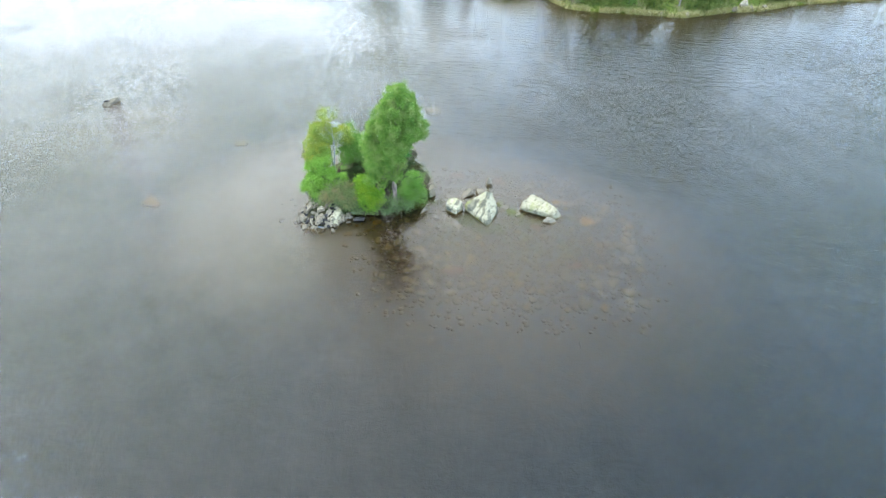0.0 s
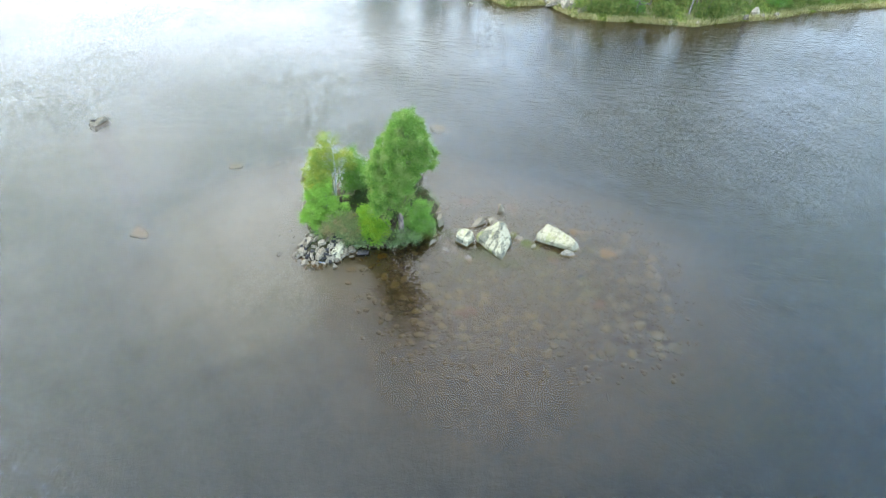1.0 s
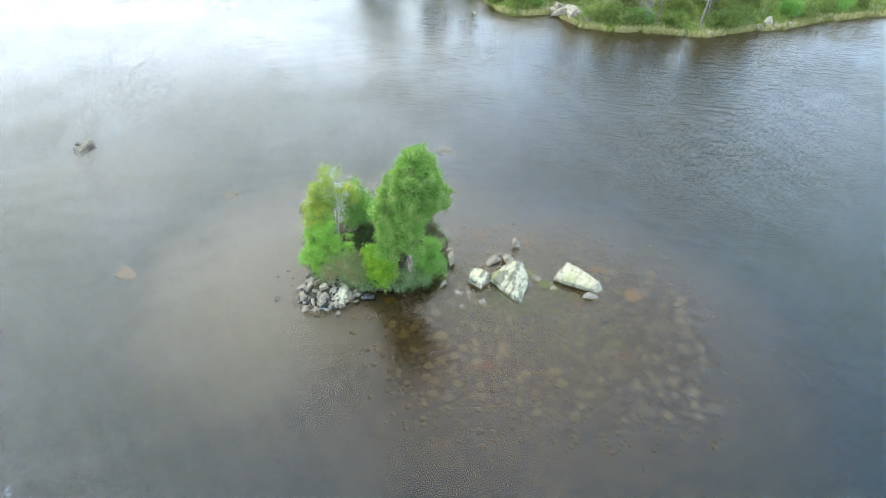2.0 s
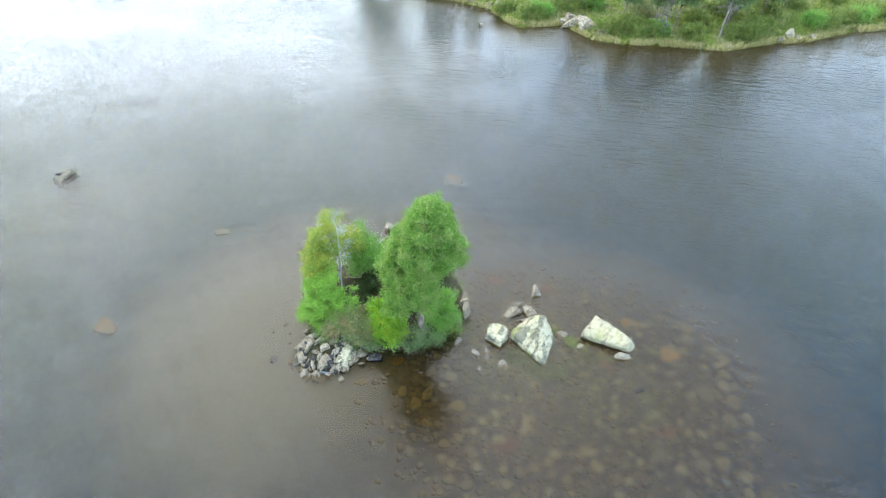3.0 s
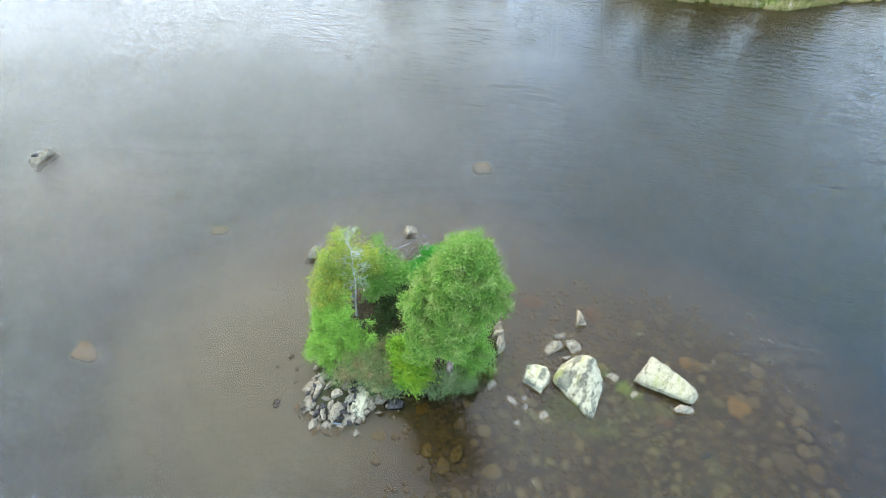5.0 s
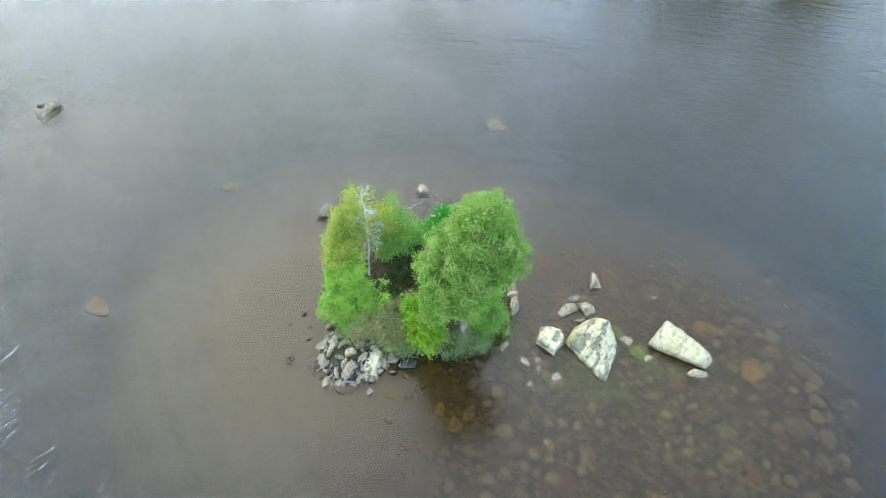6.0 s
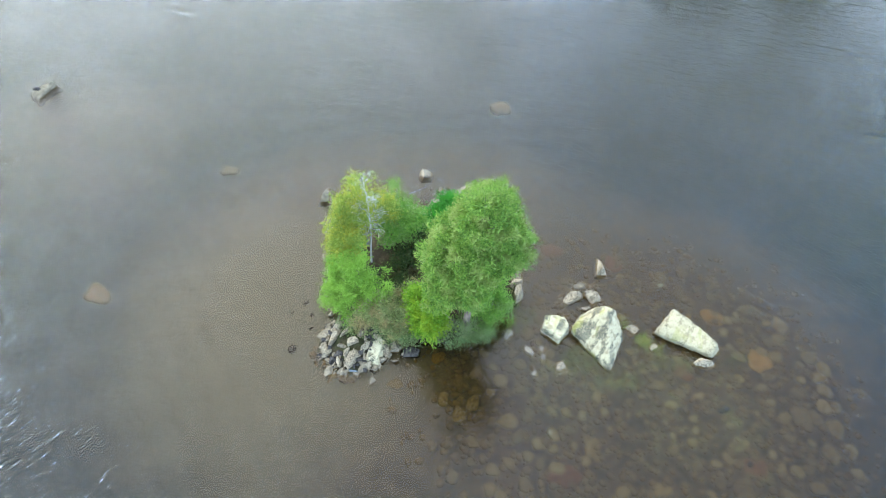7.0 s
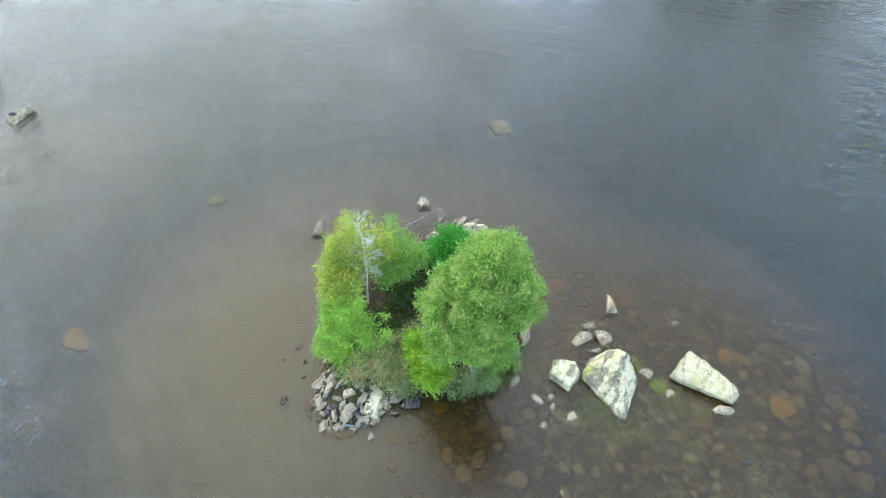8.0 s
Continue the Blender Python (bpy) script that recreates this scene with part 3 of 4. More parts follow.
boulder("boulder", -5.43, 18.89, 0.4, [(0, 0, -1, 0.25), (0.1, -0.3, 1, 0.5), (-1, 0, 0.2, 0.3), (1, 0, 0.2, 0.32), (0.1, -1, 0.3, 0.3), (0.1, 1, 0.2, 0.4)],
        M_PALE, "pale boulder half hidden between the islet's shrubs", 0.03, 14, 4, 17.0)


# ---- trees and shrubs ----
def limbs_to(parent, start_line, cores, count, r0, mat, name="limb"):
    """Limbs from the trunk out to some of the sprays."""
    order = RNG.permutation(len(cores))[:count]
    line = np.asarray(start_line, float)
    for k in order:
        c = cores[k]
        below = line[line[:, 2] < c[2] - 0.15]
        a = below[-1 - int(RNG.integers(0, max(1, len(below) // 3)))] if len(below) else line[0]
        v, f = tube(bent(a, c, 0.08, 6, 0.05), np.linspace(r0, r0 * 0.25, 6), 5)
        part(name, mesh_from(name, v, f, [mat]), parent)


def leafy(name, x, y, label, category, trunk_line, radii, blobs, leaf_mat, bark, sprays, per, spread, leaf, limb_count, limb_r, hollow=0.5, flat=0.6, droop=0.0, leaf_spread=0.55):
    """A tree or shrub: trunk, limbs that reach into the crown, and a crown of separate leaves in sprays."""
    z = gz(x, y)
    ob = base(name, x, y, z, label, category)
    at = np.array([x, y, z])
    line = np.asarray(trunk_line, float) - at
    if len(line) < 5:
        t = np.linspace(0, len(line) - 1, 9)
        line = np.stack([np.interp(t, np.arange(len(line)), line[:, i]) for i in range(3)], -1)
        line[1:-1] += RNG.normal(0, 0.02, line[1:-1].shape)
    v, f = tube(line, np.interp(np.linspace(0, 1, len(line)), np.linspace(0, 1, len(radii)), radii), 9)
    part("trunk", mesh_from("trunk", v, f, [bark]), ob)
    bl = [(b[0] - x, b[1] - y, b[2] - z, *b[3:]) for b in blobs]
    p, a, cores = crown_points(bl, sprays, per, spread, hollow, flat)
    if droop:
        a = unit(a + np.array([0, 0, -droop]))
    keep = p[:, 2] > 0.02 - z + 0.05
    v, f = leaves(p[keep], a[keep], leaf[0], leaf[1], leaf_spread)
    part("crown", mesh_from("crown", v, f, [leaf_mat], False), ob)
    limbs_to(ob, line, cores, limb_count, limb_r, bark)
    return ob


def plumes():
    """The pine's foliage masses: small plumes set round the stem, wide above, with a bare gap under the east side."""
    rng, out = np.random.default_rng(21), []
    zs = (1.3, 1.9, 2.6, 3.2, 3.9, 4.6, 5.3, 5.9, 6.2)
    west, east = (-3.3, -3.6, -3.75, -3.8, -3.75, -3.5, -3.0, -2.55, -2.3), (-2.1, -1.9, -1.85, -1.75, -1.1, -1.15, -1.4, -1.7, -1.95)
    depth = (0.4, 0.6, 0.85, 1.1, 1.2, 1.1, 0.85, 0.5, 0.2)
    for z in np.arange(2.0, 6.2, 0.2):
        x0, x1, dy = np.interp(z, zs, west), np.interp(z, zs, east), np.interp(z, zs, depth)
        n = max(2, int(round(2.4 * (x1 - x0 + 2 * dy) / 1.5)))
        turn = rng.uniform(0, 6.28)
        for i in range(n):
            a, r = turn + 6.283 * i / n + rng.normal(0, 0.25), rng.uniform(0.55, 0.93)
            q = rng.uniform(0.17, 0.30)
            out.append(((x0 + x1) / 2 + math.cos(a) * r * ((x1 - x0) / 2 - 0.12), 15.65 + math.sin(a) * r * dy, z + rng.normal(0, 0.1), q, q, q * rng.uniform(0.7, 1.0)))
    for x, y, z, q in ((-1.25, 15.4, 4.2, 0.32), (-1.2, 15.9, 4.4, 0.32), (-1.45, 15.0, 4.4, 0.3), (-1.5, 15.6, 5.0, 0.32), (-1.55, 16.1, 4.8, 0.32), (-1.7, 15.2, 5.3, 0.28), (-3.3, 16.3, 4.1, 0.32),
                       (-3.6, 16.0, 3.4, 0.32), (-3.0, 14.9, 2.9, 0.28), (-2.2, 14.7, 3.4, 0.28), (-3.4, 15.4, 1.9, 0.3), (-3.0, 15.9, 1.5, 0.3)):
        out.append((x, y, z, q, q, q * 0.8))
    return out


leafy("pine_tree", -2.42, 15.7, "tall bright green pine standing at the islet's edge", "tree",
      [(-2.42, 15.7, 0.14), (-2.44, 15.64, 1.7), (-2.4, 15.6, 3.5), (-2.25, 15.62, 5.0), (-2.14, 15.62, 6.2)], (0.12, 0.095, 0.07, 0.04, 0.012), plumes(), M_PINE, M_PINE_BARK, 2300, 46, 0.068, (0.10, 0.026), 170, 0.017, 0.1, 0.6, 0.0, 0.7)
leafy("birch_tree", -5.99, 18.67, "young birch with yellowing autumn leaves", "tree",
      [(-5.98, 18.54, 0.29), (-6.05, 18.32, 1.8), (-5.94, 18.28, 3.83)], (0.06, 0.04, 0.008),
      [(-5.95, 18.32, 3.35, 0.31, 0.33, 0.61), (-6.21, 18.02, 2.66, 0.49, 0.52, 0.66), (-6.39, 17.6, 2.13, 0.54, 0.52, 0.72), (-6.35, 17.16, 1.69, 0.54, 0.52, 0.66), (-5.43, 18.53, 2.33, 0.44, 0.37, 0.5), (-6.49, 17.68, 2.23, 0.39, 0.41, 0.55), (-6.26, 16.96, 2.12, 0.34, 0.31, 0.39)],
      M_YELLOW, M_BIRCH_BARK, 300, 46, 0.12, (0.075, 0.05), 24, 0.014, 0.4, 0.8)
leafy("birch_tree", -4.88, 19.33, "slender green birch beside the yellowing one", "tree",
      [(-4.86, 19.18, 0.35), (-4.93, 19.07, 1.37), (-5.09, 19.42, 2.32)], (0.05, 0.035, 0.008),
      [(-5.03, 19.37, 2, 0.35, 0.37, 0.55), (-4.93, 18.96, 1.63, 0.64, 0.52, 0.66), (-5.08, 18.48, 1.58, 0.59, 0.52, 0.66), (-4.54, 19.01, 1.15, 0.44, 0.41, 0.55)],
      M_CONE, M_BIRCH_BARK, 220, 44, 0.11, (0.07, 0.045), 16, 0.012, 0.4, 0.8)
leafy("rowan_tree", -5.83, 16.62, "low bushy rowan with fresh green feathery leaves", "tree",
      [(-5.82, 16.5, 0.36), (-5.83, 16.33, 1.13), (-5.79, 16.23, 2.01)], (0.05, 0.035, 0.01),
      [(-5.81, 16.38, 1.85, 0.39, 0.39, 0.46), (-6.22, 16.36, 1.46, 0.44, 0.43, 0.46), (-5.36, 16.03, 1.51, 0.41, 0.39, 0.31), (-5.74, 15.89, 1.4, 0.49, 0.37, 0.4), (-6.46, 16, 0.95, 0.41, 0.43, 0.44), (-5.84, 15.68, 0.95, 0.49, 0.33, 0.37), (-6.55, 16.5, 0.86, 0.34, 0.41, 0.44), (-6.31, 16.63, 1.68, 0.44, 0.41, 0.5),
       (-5.07, 15.88, 1.46, 0.22, 0.16, 0.13), (-5.21, 16.39, 1.79, 0.2, 0.21, 0.15), (-5.88, 16.66, 2.23, 0.16, 0.21, 0.22), (-6.69, 16.62, 1.52, 0.2, 0.19, 0.15), (-5.31, 15.53, 1.12, 0.22, 0.19, 0.13), (-6.04, 15.46, 0.78, 0.22, 0.21, 0.15), (-6.76, 15.73, 0.78, 0.2, 0.21, 0.15)],
      M_ROWAN, M_TWIG, 200, 80, 0.085, (0.095, 0.026), 20, 0.012, 0.4, 0.45, 0.1)
leafy("shrub", -3.66, 15.74, "lime-green leafy shrub at the water's edge", "shrub",
      [(-3.66, 15.67, 0.24), (-3.71, 15.65, 0.79), (-3.81, 15.76, 1.24)], (0.03, 0.02, 0.008),
      [(-3.95, 15.93, 1.19, 0.34, 0.35, 0.42), (-3.67, 15.45, 0.96, 0.38, 0.39, 0.46), (-3.62, 15.27, 0.56, 0.38, 0.33, 0.39), (-3.32, 15.56, 0.68, 0.30, 0.31, 0.39)],
      M_LIME, M_TWIG, 170, 55, 0.09, (0.09, 0.05), 14, 0.01, 0.4, 0.7)
leafy("shrub", -3.46, 20.09, "deep green dense shrub at the back of the islet", "shrub",
      [(-3.45, 19.95, 0.29), (-3.46, 19.95, 0.82), (-3.37, 19.98, 1.25)], (0.03, 0.02, 0.008),
      [(-3.26, 20.1, 0.93, 0.54, 0.52, 0.55), (-3.85, 19.73, 0.83, 0.49, 0.46, 0.44), (-2.87, 19.95, 0.83, 0.49, 0.41, 0.44), (-4.19, 19.45, 0.61, 0.34, 0.36, 0.33)],
      M_DEEP, M_TWIG, 150, 60, 0.1, (0.085, 0.045), 12, 0.01, 0.4, 0.7)
leafy("shrub", -1.59, 16.82, "low round green shrub under the pine with yellowed hem", "shrub",
      [(-1.59, 16.74, 0.17), (-1.54, 16.74, 0.6), (-1.55, 16.86, 1.04)], (0.03, 0.02, 0.008),
      [(-1.69, 16.95, 0.88, 0.37, 0.41, 0.44), (-1.69, 16.53, 0.6, 0.49, 0.52, 0.44), (-2.09, 16.01, 0.53, 0.49, 0.41, 0.39), (-1.4, 16.47, 0.38, 0.34, 0.41, 0.28)],
      M_CONE, M_TWIG, 170, 55, 0.1, (0.08, 0.035), 14, 0.01, 0.4, 0.7)
leafy("heather", -4.97, 15.75, "brownish green heather and blueberry scrub", "shrub",
      [(-4.97, 15.68, 0.23), (-4.97, 15.63, 0.45), (-4.87, 15.58, 0.68)], (0.02, 0.015, 0.006),
      [(-5.07, 15.65, 0.84, 0.59, 0.52, 0.55), (-5.56, 15.37, 0.66, 0.49, 0.41, 0.46), (-4.58, 15.88, 0.74, 0.49, 0.52, 0.44), (-4.68, 15.38, 0.62, 0.49, 0.41, 0.39), (-4.18, 16.31, 0.7, 0.39, 0.41, 0.39)],
      M_HEATH, M_TWIG, 300, 60, 0.1, (0.08, 0.028), 14, 0.008, 0.3, 0.6)
leafy("juniper", -4.44, 15.22, "grey-green juniper bush spreading over the stones", "shrub",
      [(-4.44, 15.17, 0.22), (-4.45, 15.15, 0.44), (-4.4, 15.15, 0.67)], (0.02, 0.015, 0.006),
      [(-4.45, 15.14, 0.46, 0.49, 0.36, 0.39), (-4.98, 15.1, 0.44, 0.39, 0.31, 0.31), (-5.9, 15.33, 0.44, 0.39, 0.31, 0.33), (-4.1, 15.2, 0.42, 0.34, 0.31, 0.33), (-2.83, 15.34, 0.46, 0.49, 0.31, 0.39), (-2.15, 15.44, 0.46, 0.49, 0.31, 0.39)],
      M_JUNIPER, M_TWIG, 200, 60, 0.09, (0.06, 0.018), 10, 0.008, 0.3, 0.6)
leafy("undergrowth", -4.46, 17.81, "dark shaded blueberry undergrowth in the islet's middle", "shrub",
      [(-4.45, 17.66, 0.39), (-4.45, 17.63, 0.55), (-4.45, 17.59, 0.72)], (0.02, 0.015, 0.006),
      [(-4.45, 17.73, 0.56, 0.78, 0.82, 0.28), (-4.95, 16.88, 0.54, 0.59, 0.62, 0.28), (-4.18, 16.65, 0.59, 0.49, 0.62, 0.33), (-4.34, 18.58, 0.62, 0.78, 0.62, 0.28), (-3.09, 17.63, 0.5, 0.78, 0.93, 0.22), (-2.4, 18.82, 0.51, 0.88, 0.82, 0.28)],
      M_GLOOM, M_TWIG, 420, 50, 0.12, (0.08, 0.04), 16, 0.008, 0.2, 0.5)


def dead_tree():
    ob = base("dead_tree", -5.77, 17.83, gz(-5.77, 17.83), "bleached leafless dead tree with thin bare branches", "tree")
    at = np.array(ob.location)
    line = np.array([(-5.77, 17.83, 0.39), (-5.74, 17.76, 1.15), (-5.69, 17.81, 1.91), (-5.68, 17.83, 2.56), (-5.78, 18.07, 3.25), (-5.92, 18.32, 3.88)]) - at
    v, f = tube(line, (0.038, 0.032, 0.027, 0.022, 0.015, 0.005), 8)
    part("trunk", mesh_from("trunk", v, f, [M_DEAD]), ob)
    for i in range(52):
        t = RNG.uniform(2.2, 4.8)
        a = np.array([np.interp(t, np.arange(6), line[:, k]) for k in range(3)])
        ang, ln = i * 2.4 + RNG.normal(0, 0.4), RNG.uniform(0.25, 0.68) * (1.15 - 0.15 * t) * 1.35
        d = np.array([math.cos(ang), math.sin(ang), RNG.uniform(0.05, 0.7)])
        pieces = [tube(bent(a, a + d * ln, 0.03, 5), np.linspace(0.008, 0.003, 5), 5)]
        for _ in range(3):
            s = a + d * ln * RNG.uniform(0.4, 0.8)
            e = s + unit(d + RNG.normal(0, 0.5, 3)) * ln * 0.4
            pieces.append(tube(bent(s, e, 0.02, 4), np.linspace(0.005, 0.002, 4), 4))
        v, f = joined(pieces)
        part("branch", mesh_from("branch", v, f, [M_DEAD]), ob)


dead_tree()


# ---- driftwood ----
def stick(name, a, b, r, mat, label):
    ob = base(name, *a, label, "driftwood")
    v, f = tube(bent((0, 0, 0), np.array(b) - np.array(a), 0.02, 7), np.linspace(r, r * 0.5, 7), 7)
    part("stem", mesh_from("stem", v, f, [mat]), ob)


stick("driftwood_stick", (-5.08, 21.57, 0.08), (-4.3, 22.13, 0.1), 0.011, M_DEAD, "thin bleached driftwood stick lying in shallow water")
stick("driftwood_stick", (-4, 22.59, 0.02), (-3.76, 22.36, 0.1), 0.012, M_DEAD, "short pale driftwood stick at the islet's back")
stick("sunken_log", (5.48, 10.67, -0.65), (5.6, 7.9, -0.6), 0.06, M_LOG, "thin dark log lying on the lake bed")
stick("sunken_log", (5.59, 14.67, -0.15), (7.9, 13.56, -0.26), 0.05, M_LOG, "thin dark log lying among sunken stones")

# ---- sunken stones on the shelf ----
KNOWN = [(5.19, 13.84, 0.95, 20, M_RUST), (6.75, 15.83, 1.1, 60, M_OCHRE), (7.54, 14.03, 0.85, 30, M_SUNK), (5.61, 12.36, 0.9, 20, M_RUST), (5.46, 12.92, 0.62, 80, M_SUNK), (0.56, 11.6, 1.0, 10, M_RUST),
         (5.61, 17.23, 1.0, -10, M_OCHRE), (2.61, 19.12, 0.75, 20, M_RUST), (0.42, 19.61, 0.8, 30, M_RUST), (4.25, 15.12, 0.9, 0, M_RUST), (-4.36, 13.76, 0.4, 80, M_SUNK), (-3.23, 14.8, 0.6, 20, M_OCHRE),
         (-12.67, 22.76, 0.7, 0, M_SUNK), (-14.89, 16.12, 0.9, 20, M_OCHRE), (-1.64, 28.6, 1.1, 40, M_SUNK), (1.4, 12.41, 0.9, 60, M_SUNK), (3.09, 11.5, 0.7, 0, M_SUNK), (5.35, 11.59, 0.7, 110, M_SUNK)]
for i, (x, y, s, turn, mat) in enumerate(KNOWN):
    ob = new("sunken_stone", rock_mesh("sunken_stone_mesh", mat, stone_planes(np.random.default_rng(200 + i), 1.0, 0.75, 0.5), 3, 0.04, 6, i * 1.3))
    ob.location, ob.scale, ob.rotation_euler = (x, y, min(max(gz(x, y), -0.6), -0.07 - 0.14 * s)), (s, s, s * 0.42), (0, 0, radians(turn))
    tagged(ob, "large rounded %s stone lying under water" % {M_RUST: "rust-red", M_OCHRE: "ochre", M_SUNK: "silt-brown"}[mat], "stone", "large sunken stones")


def sunken_field():
    """Cobbles that pave the shelf in front of the boulders."""
    rng, done = np.random.default_rng(5), []
    tries = 0
    while len(done) < 250 and tries < 9000:
        tries += 1
        x, y = rng.uniform(-3.5, 9.0), rng.uniform(9.6, 20.0)
        w = math.hypot((x - 3.4) / 5.8, (y - 13.8) / 4.6)
        s = rng.uniform(0.28, 0.62)
        if w > 1 + rng.normal(0, 0.12) or any(math.hypot(x - a, y - b) < 0.42 * (s + c) for a, b, c in done):
            continue
        done.append((x, y, s))
        ob = stone("sunken_stone", SUNK, len(done), x, y, s, rng.uniform(0, 360), "silt-covered rounded stone on the shallow lake bed", "sunken stones", 0.34, 0.5, z=min(gz(x, y) + 0.05, -0.08 - 0.2 * s))


sunken_field()


def cobbles():
    """The small stones between the large sunken ones."""
    rng = np.random.default_rng(8)
    bm = bmesh.new()
    bmesh.ops.create_icosphere(bm, subdivisions=1, radius=0.5)
    ball = np.array([v.co[:] for v in bm.verts])
    tri = np.array([[v.index for v in f.verts] for f in bm.faces])
    bm.free()
    pieces = []
    while len(pieces) < 2600:
        x, y = rng.uniform(-4.5, 10.0), rng.uniform(8.5, 21.5)
        w = math.hypot((x - 3.0) / 6.6, (y - 14.4) / 5.6)
        if w > 1 + rng.normal(0, 0.15):
            continue
        s, a = rng.uniform(0.1, 0.34), rng.uniform(0, 6.28)
        q = ball * (1 + rng.normal(0, 0.13, (len(ball), 1))) * np.array([s, s * rng.uniform(0.6, 0.95), s * 0.4])
        turn = np.array([[math.cos(a), -math.sin(a), 0], [math.sin(a), math.cos(a), 0], [0, 0, 1]])
        pieces.append((q @ turn.T + np.array([x, y, min(gz(x, y), -0.1)]), tri))
    v, f = joined(pieces)
    tagged(new("cobbles", mesh_from("cobbles", v, f, [M_COBBLE], True)), "silt-brown cobbles covering the shallow lake bed", "cobbles", kind="stuff")


cobbles()


# ---- grasses in and beside the water ----
def blades(name, roots, length, width, lean, mat, label, category, lie=0.0, kind="stuff", twist=0.28):
    """Grass: every blade a bent strip of three pieces that narrows to a tip."""
    n = len(roots)
    a = RNG.uniform(0, 2 * np.pi, n)
    d = np.stack([np.cos(a), np.sin(a), np.zeros(n)], 1)
    s = np.stack([-np.sin(a), np.cos(a), np.zeros(n)], 1)
    ln = (length * RNG.uniform(0.55, 1.3, n))[:, None]
    out = lean * RNG.uniform(0.3, 1.2, n)[:, None]
    up = np.array([[0, 0, 1.0]])
    curl = s * (RNG.normal(0, twist, n)[:, None])
    rows = []
    for t, w in ((0.0, 1.0), (0.4, 0.85), (0.75, 0.6), (1.0, 0.12)):
        c = roots + d * out * ln * t ** 1.6 + curl * ln * t ** 2 + up * ln * (t * (1 - lie) - 0.35 * out * t * t * (1 - lie))
        rows += [c + s * width * w * 0.5, c - s * width * w * 0.5]
    v = np.stack(rows, 1).reshape(-1, 3)
    o = (np.arange(n) * 8)[:, None]
    f = np.concatenate([o + np.array([[k, k + 1, k + 3, k + 2]]) for k in (0, 2, 4)])
    return tagged(new(name, mesh_from(name, v, f, [mat], False)), label, category, kind=kind)


def scatter(n, cx, cy, rx, ry, clump=0.0, clumps=20):
    p = unit(RNG.normal(0, 1, (n, 2))) * np.sqrt(RNG.uniform(0, 1, (n, 1))) * np.array([rx, ry]) + np.array([cx, cy])
    if clump:
        c = unit(RNG.normal(0, 1, (clumps, 2))) * np.sqrt(RNG.uniform(0, 1, (clumps, 1))) * np.array([rx, ry]) + np.array([cx, cy])
        p = c[RNG.integers(0, clumps, n)] + RNG.normal(0, clump, (n, 2))
    return p


def rooted(p, z=None):
    h = ground_height(p[:, 0], p[:, 1]) if z is None else np.full(len(p), z)
    return np.concatenate([p, h[:, None]], 1)


blades("water_grass", rooted(np.concatenate([scatter(900, 3, 14.04, 3.4, 1.7, 0.3, 140), scatter(160, 3.19, 12.17, 3.6, 1.2, 0.3, 60), scatter(80, 1.01, 14.61, 1.0, 0.6, 0.12, 14)]), 0.006),
       0.21, 0.012, 1.0, M_REED, "limp pale water grass floating among sunken stones", "grass", 0.93, twist=0.8)
blades("grass_tuft", rooted(np.concatenate([scatter(220, 3.12, 15.97, 0.22, 0.25), scatter(60, 3.47, 15.69, 0.3, 0.2), scatter(70, 2.58, 16.58, 0.15, 0.2)]), 0.0), 0.2, 0.008, 0.9, M_TUFT,
       "yellow-green grass tufts between the boulders", "grass", 0.35)
blades("grass_tuft", rooted(np.concatenate([scatter(330, 1.17, 15.1, 0.6, 0.5), scatter(200, 2.21, 14.49, 0.7, 0.35), scatter(160, 4.01, 15.24, 0.7, 0.3), scatter(60, 5.94, 15.56, 0.4, 0.3), scatter(80, -0.46, 16.48, 0.3, 0.3)]), 0.0), 0.24, 0.008, 0.9, M_OLIVE,
       "thin olive grass growing round the boulders' feet", "grass", 0.6, twist=0.6)
blades("hem_grass", rooted(np.stack([-1.4 + RNG.normal(0, 0.35, 260), 16.1 + RNG.normal(0, 0.28, 260)], 1), 0.12), 0.3, 0.012, 0.8, M_TUFT, "yellowed grass hanging over the islet's edge", "grass")
rim = RNG.uniform(0, 2 * np.pi, 900)
blades("edge_grass", rooted(np.stack([-4.0 + 3.1 * np.cos(rim) + RNG.normal(0, 0.15, 900), 17.8 + 2.7 * np.sin(rim) + RNG.normal(0, 0.15, 900)], 1), 0.05), 0.32, 0.014, 0.8, M_HEATH,
       "rough brownish grass along the islet's rim", "grass")


# ---- the far bank ----
def shore_y(x):
    return np.interp(x, SHORE_X, SHORE_Y)


def on_bank(n, x0, x1, d0, d1, power=1.0):
    x = RNG.uniform(x0, x1, n)
    return np.stack([x, shore_y(x) + d0 + (d1 - d0) * RNG.uniform(0, 1, n) ** power], 1)


def patchy(p):
    """Only the points that fall in growing patches."""
    g = np.array([noise.noise(Vector((x * 0.7, y * 0.7, 3.0))) + 0.5 * noise.noise(Vector((x * 2.1, y * 2.1, 1.0))) for x, y in p])
    return p[g > -0.22]


blades("shore_sedge", rooted(patchy(on_bank(12000, -6, 48, -0.7, 0.5)), 0.0), 0.52, 0.045, 0.9, M_SEDGE, "pale dry sedge fringing the bank in shallow water", "grass")
blades("shore_grass", rooted(on_bank(16000, -10, 50, 0.1, 14.0, 1.3)), 0.45, 0.05, 0.7, M_SHRUB, "green grass and herbs covering the bank", "grass")


